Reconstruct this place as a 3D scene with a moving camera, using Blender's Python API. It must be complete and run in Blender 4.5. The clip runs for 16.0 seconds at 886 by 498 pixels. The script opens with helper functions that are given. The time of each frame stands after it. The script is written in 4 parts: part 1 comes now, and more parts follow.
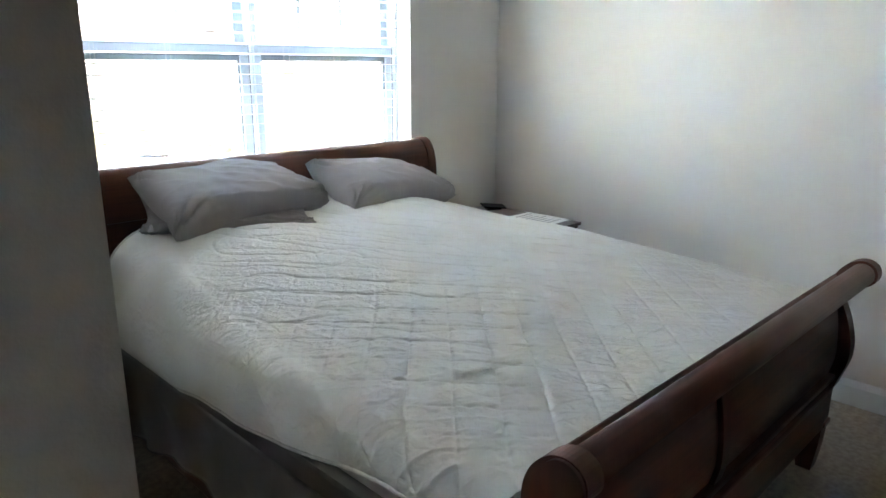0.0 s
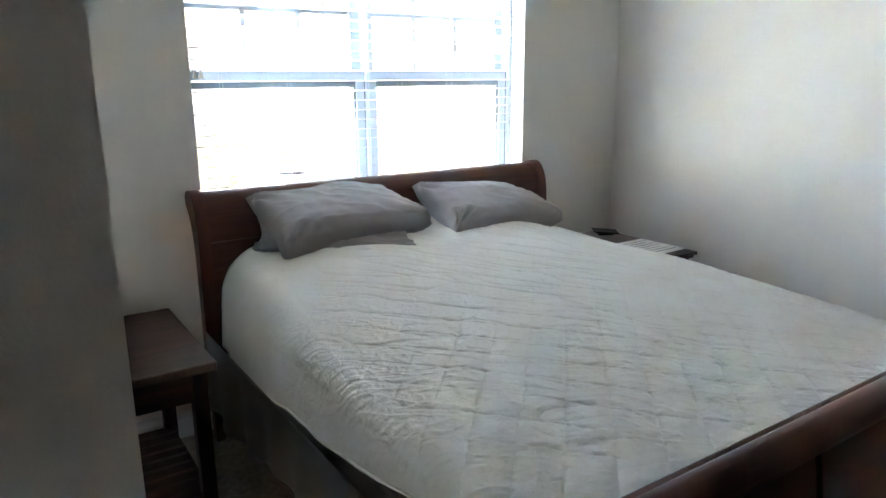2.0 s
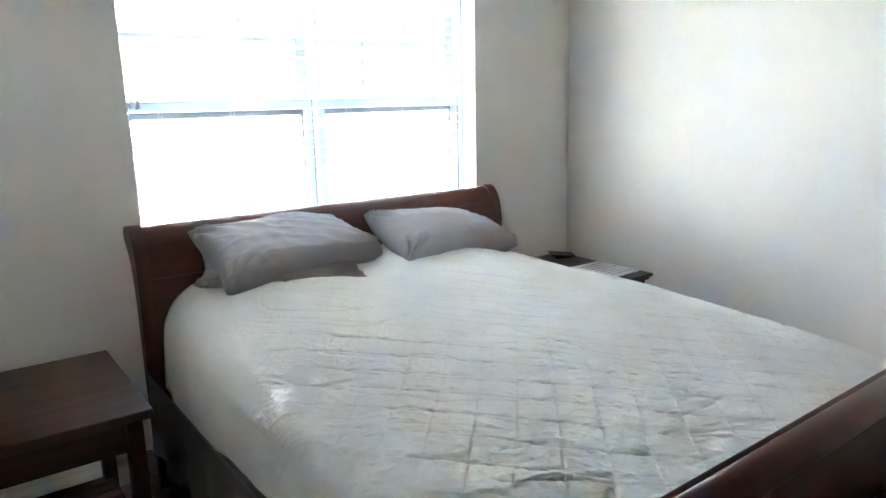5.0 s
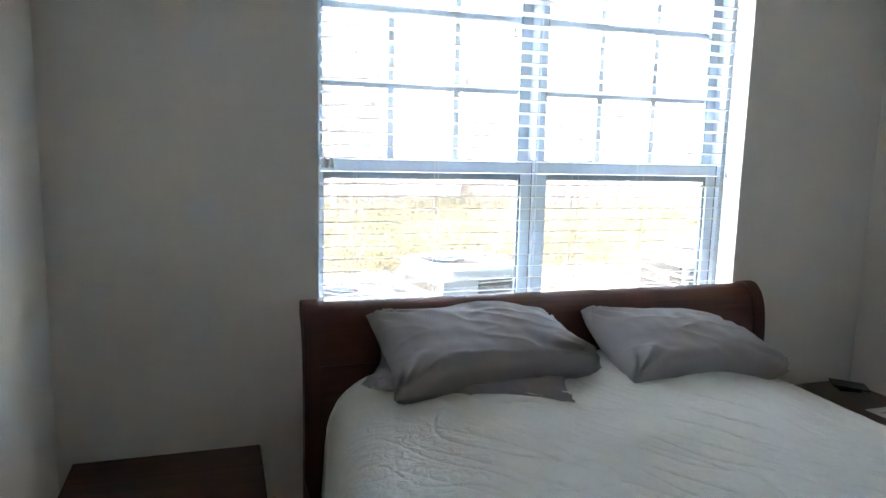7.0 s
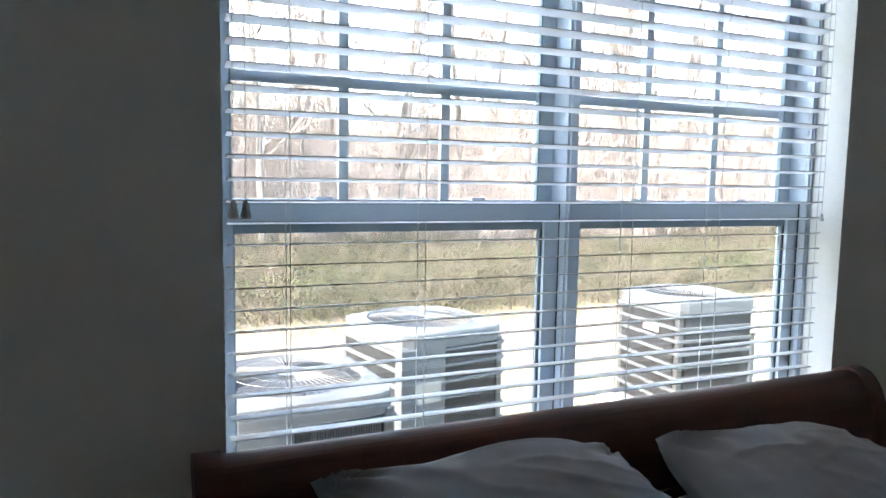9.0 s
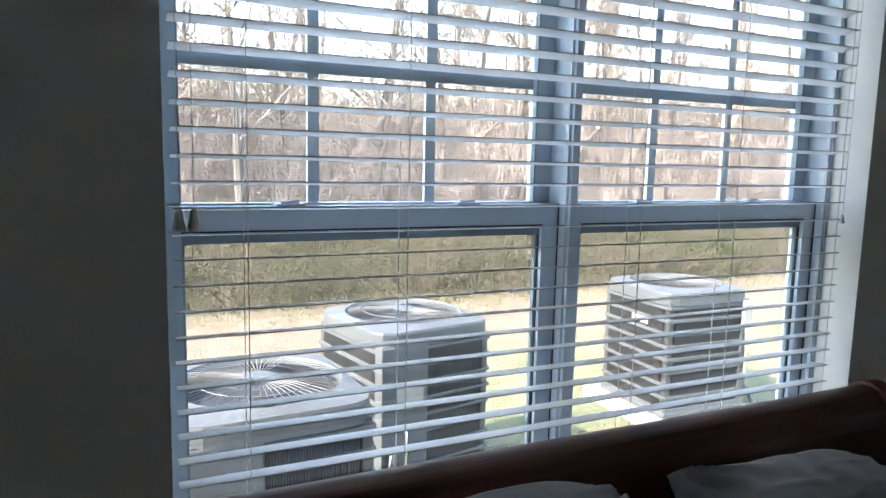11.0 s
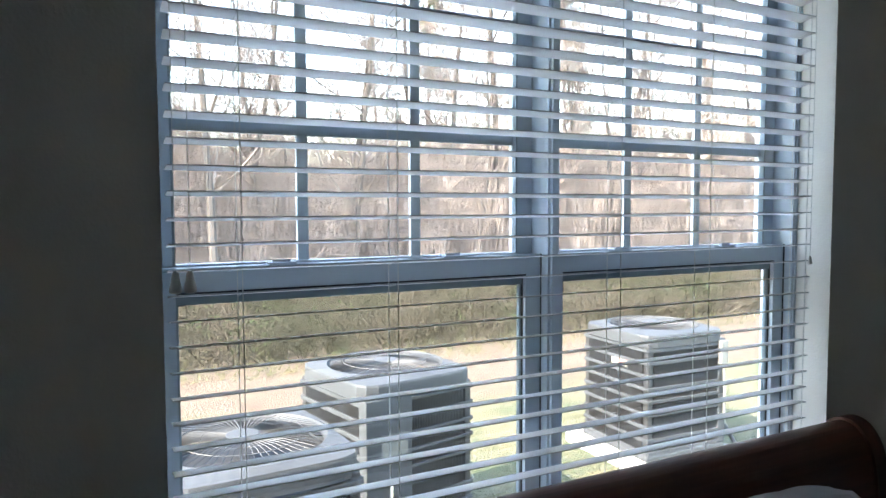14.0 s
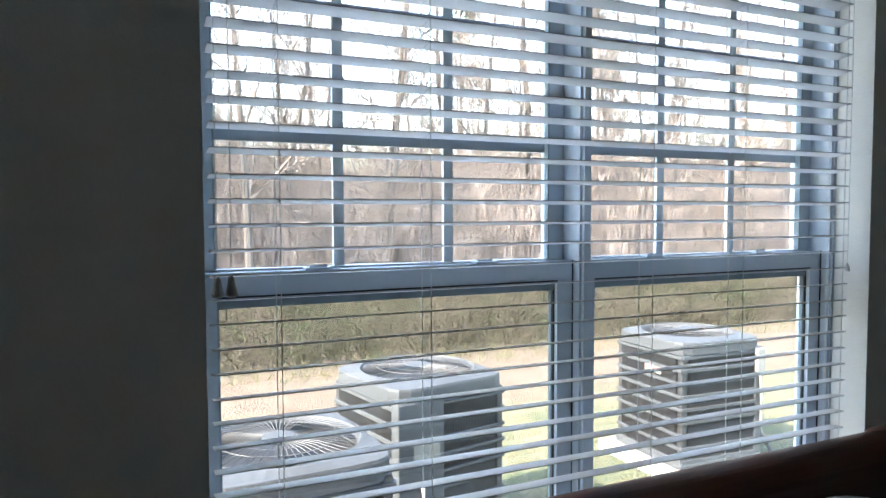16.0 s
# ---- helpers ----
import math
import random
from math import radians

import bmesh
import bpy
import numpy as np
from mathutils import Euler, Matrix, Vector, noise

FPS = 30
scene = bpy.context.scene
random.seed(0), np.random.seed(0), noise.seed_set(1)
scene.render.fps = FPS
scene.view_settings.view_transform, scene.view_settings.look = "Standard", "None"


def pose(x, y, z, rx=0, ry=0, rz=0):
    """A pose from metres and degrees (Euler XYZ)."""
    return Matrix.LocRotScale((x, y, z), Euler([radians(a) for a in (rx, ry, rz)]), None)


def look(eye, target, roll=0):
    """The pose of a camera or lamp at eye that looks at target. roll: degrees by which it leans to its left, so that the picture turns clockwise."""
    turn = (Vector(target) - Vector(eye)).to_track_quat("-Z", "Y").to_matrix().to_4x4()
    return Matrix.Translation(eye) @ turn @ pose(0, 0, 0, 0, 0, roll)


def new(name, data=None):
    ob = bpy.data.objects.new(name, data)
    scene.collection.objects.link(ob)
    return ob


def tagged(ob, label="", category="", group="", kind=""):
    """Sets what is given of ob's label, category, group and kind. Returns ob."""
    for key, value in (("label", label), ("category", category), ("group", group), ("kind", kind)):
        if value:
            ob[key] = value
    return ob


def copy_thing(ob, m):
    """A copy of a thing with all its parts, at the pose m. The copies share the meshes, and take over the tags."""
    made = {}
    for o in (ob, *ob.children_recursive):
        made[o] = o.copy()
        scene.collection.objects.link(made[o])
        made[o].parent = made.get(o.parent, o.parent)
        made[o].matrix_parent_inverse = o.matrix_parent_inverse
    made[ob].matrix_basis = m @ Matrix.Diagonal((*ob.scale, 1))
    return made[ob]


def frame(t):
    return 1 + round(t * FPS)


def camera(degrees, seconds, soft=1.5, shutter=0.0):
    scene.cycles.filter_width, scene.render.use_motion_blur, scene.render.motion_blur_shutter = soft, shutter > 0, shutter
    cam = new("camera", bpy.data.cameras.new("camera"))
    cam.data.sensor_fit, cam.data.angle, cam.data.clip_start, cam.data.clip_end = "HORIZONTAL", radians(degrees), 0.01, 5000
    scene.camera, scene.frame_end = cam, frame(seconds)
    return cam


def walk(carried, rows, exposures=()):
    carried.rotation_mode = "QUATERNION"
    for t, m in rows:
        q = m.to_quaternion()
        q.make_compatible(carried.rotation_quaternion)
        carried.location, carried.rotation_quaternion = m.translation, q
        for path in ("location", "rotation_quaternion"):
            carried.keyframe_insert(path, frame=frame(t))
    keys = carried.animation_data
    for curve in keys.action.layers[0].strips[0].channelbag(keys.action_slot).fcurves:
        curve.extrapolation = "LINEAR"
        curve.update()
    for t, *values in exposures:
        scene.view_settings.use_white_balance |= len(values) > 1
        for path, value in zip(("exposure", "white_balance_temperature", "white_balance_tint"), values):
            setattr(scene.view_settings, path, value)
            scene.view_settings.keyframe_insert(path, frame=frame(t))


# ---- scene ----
cam = camera(65.4, 16.0)
PATH = [
    (0, (0.279, 0.042, 1.584), (1.644, 1.408, 1.064), 0.3),
    (0.5, (0.254, 0.069, 1.627), (1.554, 1.499, 1.112), -0.5),
    (1, (0.27, 0.058, 1.619), (1.593, 1.469, 1.108), 1.3),
    (1.5, (0.366, -0.013, 1.63), (1.593, 1.492, 1.149), 1.4),
    (2, (0.399, -0.048, 1.627), (1.475, 1.569, 1.149), -0.4),
    (2.5, (0.389, -0.039, 1.622), (1.507, 1.544, 1.128), -1.9),
    (3, (0.379, -0.039, 1.606), (1.646, 1.41, 1.061), -0.6),
    (3.2, (0.385, -0.034, 1.622), (1.682, 1.382, 1.066), 0.0),
    (5.3, (0.526, -0.018, 1.65), (1.596, 1.634, 1.297), -1.7),
    (5.5, (0.551, 0.016, 1.637), (1.502, 1.751, 1.344), -1.1),
    (6, (0.683, 0.204, 1.734), (1.621, 1.947, 1.452), 2.4),
    (6.5, (0.799, 0.426, 1.723), (1.612, 2.238, 1.489), 0.8),
    (7, (0.85, 0.571, 1.718), (1.463, 2.453, 1.428), 1.4),
    (7.5, (0.941, 0.813, 1.719), (1.446, 2.729, 1.442), 2.9),
    (8, (0.963, 1.121, 1.743), (1.586, 2.99, 1.399), 4.2),
    (8.3, (0.94, 1.273, 1.722), (1.702, 3.088, 1.365), 4.0),
    (8.5, (0.987, 1.377, 1.725), (1.792, 3.186, 1.445), 3.7),
    (8.7, (1.015, 1.483, 1.718), (1.799, 3.313, 1.525), 1.3),
    (10.8, (1.128, 1.822, 1.771), (1.978, 3.617, 1.54), 1.4),
    (11, (1.122, 1.816, 1.769), (1.966, 3.611, 1.514), 1.3),
    (11.5, (1.111, 1.81, 1.772), (1.992, 3.59, 1.54), 0.8),
    (12, (1.098, 1.807, 1.769), (1.97, 3.594, 1.548), 1.3),
    (12.5, (1.096, 1.804, 1.771), (1.93, 3.605, 1.525), 1.4),
    (13, (1.092, 1.807, 1.772), (1.953, 3.599, 1.556), 1.1),
    (13.5, (1.09, 1.795, 1.78), (1.971, 3.582, 1.604), 0.8),
    (14, (1.077, 1.791, 1.784), (1.992, 3.566, 1.668), -0.2),
    (14.5, (1.08, 1.789, 1.785), (1.968, 3.577, 1.658), -0.3),
    (15, (1.084, 1.779, 1.786), (1.944, 3.582, 1.687), 0.3),
    (15.5, (1.077, 1.781, 1.787), (1.944, 3.581, 1.694), 0.9),
    (16, (1.064, 1.768, 1.787), (1.896, 3.584, 1.687), -0.2),
]
EXPOSURES = [(0, 7.0, 7500, 13), (0.5, 6.66, 7500, 13), (1.0, 6.81, 7500, 13), (1.5, 7.11, 7500, 13), (2.0, 6.91, 7500, 13), (2.5, 6.94, 7500, 13), (3.0, 7.49, 7500, 13), (3.2, 7.49, 7500, 13), (5.3, 7.27, 7450, 13), (6.0, 6.82, 7450, 13), (6.5, 6.47, 7300, 13), (7.0, 6.2, 7300, 12), (7.5, 5.75, 7200, 12), (8.0, 5.05, 7100, 12), (8.7, 4.95, 7050, 11), (10.8, 4.23, 7000, 10), (13.0, 4.23, 7000, 10), (14.0, 4.13, 7000, 10), (16.0, 4.13, 7000, 10)]
walk(cam, [(t, look(eye, target, roll)) for t, eye, target, roll in PATH], EXPOSURES)

# world and sun
SUN_EL, SUN_FROM = 42.0, (-0.985, -0.15)
world = bpy.data.worlds.new("sky")
scene.world = world
world.use_nodes = True
wn = world.node_tree.nodes
sky = wn.new("ShaderNodeTexSky")
sky.sky_type, sky.sun_disc = "NISHITA", False
sky.sun_elevation, sky.sun_rotation = radians(SUN_EL), math.atan2(SUN_FROM[0], SUN_FROM[1])
sky.air_density, sky.dust_density, sky.ozone_density = 1.2, 0.9, 1.0
wn["Background"].inputs["Strength"].default_value = 0.15
world.node_tree.links.new(sky.outputs["Color"], wn["Background"].inputs["Color"])
sun = new("sun", bpy.data.lights.new("sun", "SUN"))
sun.data.energy, sun.data.angle, sun.data.color = 2.0, radians(0.6), (1.0, 0.95, 0.88)
_h = math.tan(radians(SUN_EL))
sun.matrix_world = look((SUN_FROM[0] * 20, SUN_FROM[1] * 20, _h * 20), (0, 0, 0))

# ---------------------------------------------------------------- materials
def node_mat(name, base, rough=0.6, metal=0.0, var=None, scale=6.0, bump=0.0, bump_scale=120.0, spec=None, coat=0.0):
    """A surface with colour variation at two scales and fine relief; var is the second colour."""
    m = bpy.data.materials.new(name)
    m.use_nodes = True
    nt = m.node_tree
    b = nt.nodes["Principled BSDF"]
    b.inputs["Roughness"].default_value, b.inputs["Metallic"].default_value = rough, metal
    if spec is not None:
        b.inputs["Specular IOR Level"].default_value = spec
    if coat:
        b.inputs["Coat Weight"].default_value, b.inputs["Coat Roughness"].default_value = coat, 0.25
    tc = nt.nodes.new("ShaderNodeTexCoord")
    n1 = nt.nodes.new("ShaderNodeTexNoise")
    n1.inputs["Scale"].default_value, n1.inputs["Detail"].default_value = scale, 6.0
    nt.links.new(tc.outputs["Object"], n1.inputs["Vector"])
    mix = nt.nodes.new("ShaderNodeMix")
    mix.data_type = "RGBA"
    mix.inputs["A"].default_value = (*base, 1)
    mix.inputs["B"].default_value = (*(var or tuple(c * 0.9 for c in base)), 1)
    ramp = nt.nodes.new("ShaderNodeMapRange")
    ramp.inputs["From Min"].default_value, ramp.inputs["From Max"].default_value = 0.35, 0.68
    nt.links.new(n1.outputs["Fac"], ramp.inputs["Value"])
    nt.links.new(ramp.outputs["Result"], mix.inputs["Factor"])
    nt.links.new(mix.outputs["Result"], b.inputs["Base Color"])
    if bump:
        n2 = nt.nodes.new("ShaderNodeTexNoise")
        n2.inputs["Scale"].default_value, n2.inputs["Detail"].default_value = bump_scale, 4.0
        nt.links.new(tc.outputs["Object"], n2.inputs["Vector"])
        bp = nt.nodes.new("ShaderNodeBump")
        bp.inputs["Strength"].default_value, bp.inputs["Distance"].default_value = bump, 0.01
        nt.links.new(n2.outputs["Fac"], bp.inputs["Height"])
        nt.links.new(bp.outputs["Normal"], b.inputs["Normal"])
    return m


def wood_mat(name, dark, light, axis=0, rough=0.32, ring=34.0):
    """Stained wood: long grain along one axis, dark pores, thin varnish."""
    m = bpy.data.materials.new(name)
    m.use_nodes = True
    nt = m.node_tree
    b = nt.nodes["Principled BSDF"]
    tc = nt.nodes.new("ShaderNodeTexCoord")
    mp = nt.nodes.new("ShaderNodeMapping")
    sc = [ring, ring, ring]
    sc[axis] = 1.6
    mp.inputs["Scale"].default_value = sc
    nt.links.new(tc.outputs["Object"], mp.inputs["Vector"])
    n = nt.nodes.new("ShaderNodeTexNoise")
    n.inputs["Scale"].default_value, n.inputs["Detail"].default_value, n.inputs["Distortion"].default_value = 1.0, 8.0, 0.6
    nt.links.new(mp.outputs["Vector"], n.inputs["Vector"])
    n3 = nt.nodes.new("ShaderNodeTexNoise")
    n3.inputs["Scale"].default_value = 3.0
    nt.links.new(tc.outputs["Object"], n3.inputs["Vector"])
    add = nt.nodes.new("ShaderNodeMath")
    add.operation = "MULTIPLY_ADD"
    add.inputs[1].default_value, add.inputs[2].default_value = 0.35, 0.0
    nt.links.new(n3.outputs["Fac"], add.inputs[0])
    add2 = nt.nodes.new("ShaderNodeMath")
    add2.operation = "ADD"
    nt.links.new(n.outputs["Fac"], add2.inputs[0])
    nt.links.new(add.outputs[0], add2.inputs[1])
    r = nt.nodes.new("ShaderNodeValToRGB")
    r.color_ramp.elements[0].position, r.color_ramp.elements[1].position = 0.45, 0.9
    r.color_ramp.elements[0].color, r.color_ramp.elements[1].color = (*dark, 1), (*light, 1)
    nt.links.new(add2.outputs[0], r.inputs["Fac"])
    nt.links.new(r.outputs["Color"], b.inputs["Base Color"])
    rr = nt.nodes.new("ShaderNodeMapRange")
    rr.inputs["To Min"].default_value, rr.inputs["To Max"].default_value = rough - 0.06, rough + 0.12
    nt.links.new(n3.outputs["Fac"], rr.inputs["Value"])
    nt.links.new(rr.outputs["Result"], b.inputs["Roughness"])
    bp = nt.nodes.new("ShaderNodeBump")
    bp.inputs["Strength"].default_value, bp.inputs["Distance"].default_value = 0.12, 0.004
    nt.links.new(n.outputs["Fac"], bp.inputs["Height"])
    nt.links.new(bp.outputs["Normal"], b.inputs["Normal"])
    return m


def cloth_mat(name, base, var, weave=900.0, wrinkle=14.0, strength=0.5, sheen=0.2):
    """Woven cloth: soft creases and a fine weave."""
    m = node_mat(name, base, 0.9, var=var, scale=5.0, spec=0.15)
    nt = m.node_tree
    b = nt.nodes["Principled BSDF"]
    b.inputs["Sheen Weight"].default_value = sheen
    tc = nt.nodes.new("ShaderNodeTexCoord")
    a = nt.nodes.new("ShaderNodeTexNoise")
    a.inputs["Scale"].default_value, a.inputs["Detail"].default_value, a.inputs["Distortion"].default_value = wrinkle, 5.0, 1.2
    w = nt.nodes.new("ShaderNodeTexNoise")
    w.inputs["Scale"].default_value = weave
    for q in (a, w):
        nt.links.new(tc.outputs["Object"], q.inputs["Vector"])
    b1 = nt.nodes.new("ShaderNodeBump")
    b1.inputs["Strength"].default_value, b1.inputs["Distance"].default_value = strength, 0.02
    nt.links.new(a.outputs["Fac"], b1.inputs["Height"])
    b2 = nt.nodes.new("ShaderNodeBump")
    b2.inputs["Strength"].default_value, b2.inputs["Distance"].default_value = 0.25, 0.002
    nt.links.new(w.outputs["Fac"], b2.inputs["Height"])
    nt.links.new(b1.outputs["Normal"], b2.inputs["Normal"])
    nt.links.new(b2.outputs["Normal"], b.inputs["Normal"])
    return m


def glass_mat():
    m = bpy.data.materials.new("window_glass")
    m.use_nodes = True
    b = m.node_tree.nodes["Principled BSDF"]
    b.inputs["Transmission Weight"].default_value, b.inputs["Roughness"].default_value = 1.0, 0.0
    b.inputs["Base Color"].default_value, b.inputs["IOR"].default_value = (0.97, 0.985, 0.98, 1), 1.45
    return m


def slat_mat():
    """White vinyl slat that lets a little light through."""
    m = node_mat("blind_vinyl", (0.83, 0.85, 0.87), 0.42, var=(0.80, 0.82, 0.84), scale=3.0)
    nt = m.node_tree
    tr = nt.nodes.new("ShaderNodeBsdfTranslucent")
    tr.inputs["Color"].default_value = (0.95, 0.925, 0.91, 1)
    mx = nt.nodes.new("ShaderNodeMixShader")
    mx.inputs["Fac"].default_value = 0.68
    nt.links.new(nt.nodes["Principled BSDF"].outputs[0], mx.inputs[1])
    nt.links.new(tr.outputs[0], mx.inputs[2])
    nt.links.new(mx.outputs[0], nt.nodes["Material Output"].inputs["Surface"])
    return m


def ground_mat():
    """Lawn with worn straw-coloured patches that turns to bare reddish earth farther from the house."""
    m = bpy.data.materials.new("yard_ground")
    m.use_nodes = True
    nt = m.node_tree
    b = nt.nodes["Principled BSDF"]
    b.inputs["Roughness"].default_value = 0.95
    tc = nt.nodes.new("ShaderNodeTexCoord")

    def noise_fac(scale, lo, hi, detail=6.0):
        n = nt.nodes.new("ShaderNodeTexNoise")
        n.inputs["Scale"].default_value, n.inputs["Detail"].default_value = scale, detail
        nt.links.new(tc.outputs["Object"], n.inputs["Vector"])
        r = nt.nodes.new("ShaderNodeMapRange")
        r.inputs["From Min"].default_value, r.inputs["From Max"].default_value = lo, hi
        nt.links.new(n.outputs["Fac"], r.inputs["Value"])
        return r.outputs["Result"]

    def mixed(a, c, fac):
        x = nt.nodes.new("ShaderNodeMix")
        x.data_type = "RGBA"
        for key, v in (("A", a), ("B", c)):
            if isinstance(v, tuple):
                x.inputs[key].default_value = (*v, 1)
            else:
                nt.links.new(v, x.inputs[key])
        nt.links.new(fac, x.inputs["Factor"])
        return x.outputs["Result"]
    grass = mixed((0.034, 0.046, 0.015), (0.085, 0.076, 0.036), noise_fac(3.0, 0.38, 0.62))
    grass = mixed(grass, (0.13, 0.11, 0.062), noise_fac(22.0, 0.45, 0.75))
    earth = mixed((0.078, 0.05, 0.03), (0.10, 0.074, 0.049), noise_fac(5.0, 0.35, 0.65))
    sep = nt.nodes.new("ShaderNodeSeparateXYZ")
    nt.links.new(tc.outputs["Object"], sep.inputs[0])
    w = nt.nodes.new("ShaderNodeTexNoise")
    w.inputs["Scale"].default_value = 1.1
    nt.links.new(tc.outputs["Object"], w.inputs["Vector"])
    ad = nt.nodes.new("ShaderNodeMath")
    ad.operation = "MULTIPLY_ADD"
    ad.inputs[1].default_value = 2.2
    nt.links.new(w.outputs["Fac"], ad.inputs[0])
    nt.links.new(sep.outputs["Y"], ad.inputs[2])
    edge = nt.nodes.new("ShaderNodeMapRange")
    edge.inputs["From Min"].default_value, edge.inputs["From Max"].default_value = 8.4, 9.6
    nt.links.new(ad.outputs[0], edge.inputs["Value"])
    far = nt.nodes.new("ShaderNodeMapRange")
    far.inputs["From Min"].default_value, far.inputs["From Max"].default_value = 11.0, 11.8
    nt.links.new(ad.outputs[0], far.inputs["Value"])
    col = mixed(mixed(grass, earth, edge.outputs["Result"]), (0.08, 0.065, 0.043), far.outputs["Result"])
    nt.links.new(col, b.inputs["Base Color"])
    bp = nt.nodes.new("ShaderNodeBump")
    bp.inputs["Strength"].default_value, bp.inputs["Distance"].default_value = 0.7, 0.05
    nt.links.new(noise_fac(40.0, 0.2, 0.8), bp.inputs["Height"])
    nt.links.new(bp.outputs["Normal"], b.inputs["Normal"])
    return m


M_WALL = node_mat("wall_paint", (0.82, 0.793, 0.748), 0.75, var=(0.79, 0.763, 0.718), scale=1.3, bump=0.12, bump_scale=160.0, spec=0.25)
M_CEIL = node_mat("ceiling_paint", (0.86, 0.86, 0.85), 0.9, var=(0.83, 0.83, 0.82), scale=2.0, bump=0.3, bump_scale=70.0)
M_TRIM = node_mat("trim_paint", (0.80, 0.80, 0.79), 0.4, var=(0.77, 0.77, 0.76), scale=4.0)
M_CARPET = node_mat("carpet", (0.46, 0.40, 0.355), 0.98, var=(0.33, 0.285, 0.25), scale=38.0, bump=0.9, bump_scale=420.0, spec=0.05)
# White vinyl; its backlit blue-grey shade is put into the base colour.
M_VINYL = node_mat("backlit_window_vinyl", (0.50, 0.57, 0.64), 0.35, var=(0.47, 0.54, 0.61), scale=5.0)
M_GASKET = node_mat("gasket", (0.03, 0.03, 0.032), 0.6)
# Bead colour with the shade of the glass recess painted in.
M_BEADSHADE = node_mat("shaded_glazing_bead", (0.27, 0.34, 0.38), 0.6, var=(0.24, 0.30, 0.34), scale=12.0)
M_GLASS = glass_mat()
M_SLAT = slat_mat()
# Opaque edges of the white slats, greyed to paint in their shade.
M_EDGESHADE = node_mat("blind_vinyl_edge_shade", (0.45, 0.46, 0.47), 0.5, var=(0.40, 0.41, 0.42), scale=9.0)
M_CORD = node_mat("cord", (0.66, 0.66, 0.64), 0.8, scale=60.0)
M_TASSEL = node_mat("tassel_plastic", (0.78, 0.75, 0.71), 0.5, var=(0.74, 0.71, 0.67), scale=20.0)
M_WOOD = wood_mat("cherry_wood_across", (0.052, 0.0135, 0.0075), (0.12, 0.031, 0.0145), 0, 0.4)
M_WOODZ = wood_mat("cherry_wood_upright", (0.052, 0.0135, 0.0075), (0.12, 0.031, 0.0145), 2, 0.4)
M_WOODY = wood_mat("cherry_wood_along", (0.052, 0.0135, 0.0075), (0.12, 0.031, 0.0145), 1, 0.4)
M_TABLE = wood_mat("walnut_brown_table", (0.016, 0.006, 0.003), (0.066, 0.023, 0.010), 0, 0.55, 26.0)
M_TABLEZ = wood_mat("walnut_brown_leg", (0.016, 0.006, 0.003), (0.066, 0.023, 0.010), 2, 0.55, 26.0)
M_ESPRESSO = wood_mat("espresso_wood", (0.022, 0.010, 0.008), (0.07, 0.028, 0.02), 1, 0.3)
M_QUILT = cloth_mat("quilt_cotton", (0.81, 0.81, 0.775), (0.76, 0.745, 0.685), 900.0, 30.0, 0.34)
M_PILLOW = cloth_mat("pillow_sateen", (0.35, 0.333, 0.338), (0.315, 0.30, 0.305), 900.0, 7.0, 0.14, 0.1)
M_PILLOW.node_tree.nodes["Principled BSDF"].inputs["Roughness"].default_value = 0.6
M_SKIRT = cloth_mat("bed_skirt_cloth", (0.235, 0.222, 0.2), (0.2, 0.19, 0.172), 900.0, 6.0, 0.3)
M_SHEET = cloth_mat("mattress_cloth", (0.55, 0.55, 0.54), (0.5, 0.5, 0.49))
M_PAPER = node_mat("paper", (0.78, 0.78, 0.76), 0.8, scale=4.0)
M_INK = node_mat("ink", (0.25, 0.25, 0.26), 0.8, scale=40.0)
M_BLACK = node_mat("black_plastic", (0.012, 0.012, 0.013), 0.25, scale=8.0)
M_CHROME = node_mat("bright_metal", (0.62, 0.62, 0.6), 0.25, 1.0, scale=8.0)
M_GROUND = ground_mat()
M_ACPAINT = node_mat("unit_grey_paint", (0.044, 0.047, 0.050), 0.55, var=(0.037, 0.040, 0.043), scale=4.0, bump=0.05, bump_scale=300.0, spec=0.25)
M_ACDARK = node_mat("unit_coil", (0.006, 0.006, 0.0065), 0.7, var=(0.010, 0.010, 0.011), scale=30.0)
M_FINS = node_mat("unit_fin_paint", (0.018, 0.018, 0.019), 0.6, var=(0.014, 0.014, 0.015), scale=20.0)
M_WIRE = node_mat("fan_guard_wire", (0.075, 0.076, 0.078), 0.6, var=(0.06, 0.06, 0.062), scale=20.0, spec=0.2)
M_CONC = node_mat("pad_concrete", (0.358, 0.345, 0.319), 0.9, var=(0.299, 0.286, 0.26), scale=9.0, bump=0.4, bump_scale=90.0)
M_STICKER = node_mat("sticker", (0.15, 0.146, 0.13), 0.6, scale=9.0)
M_RED = node_mat("sticker_red", (0.62, 0.16, 0.12), 0.6, scale=9.0)
M_BARK = node_mat("bare_bark", (0.10, 0.083, 0.072), 0.95, var=(0.055, 0.044, 0.037), scale=2.5)
M_TWIG = node_mat("bare_twigs", (0.30, 0.242, 0.21), 0.95, var=(0.07, 0.053, 0.043), scale=2.2)
# Twig colour darkened: the shade deeper in the wood is put into it.
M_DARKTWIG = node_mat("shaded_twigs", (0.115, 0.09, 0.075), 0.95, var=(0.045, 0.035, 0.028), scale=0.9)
M_BRUSH = node_mat("dead_brush", (0.056, 0.047, 0.036), 0.95, var=(0.031, 0.032, 0.021), scale=1.4, spec=0.05)
M_STRAW = node_mat("dry_grass", (0.09, 0.08, 0.034), 0.95, var=(0.04, 0.056, 0.014), scale=1.4)
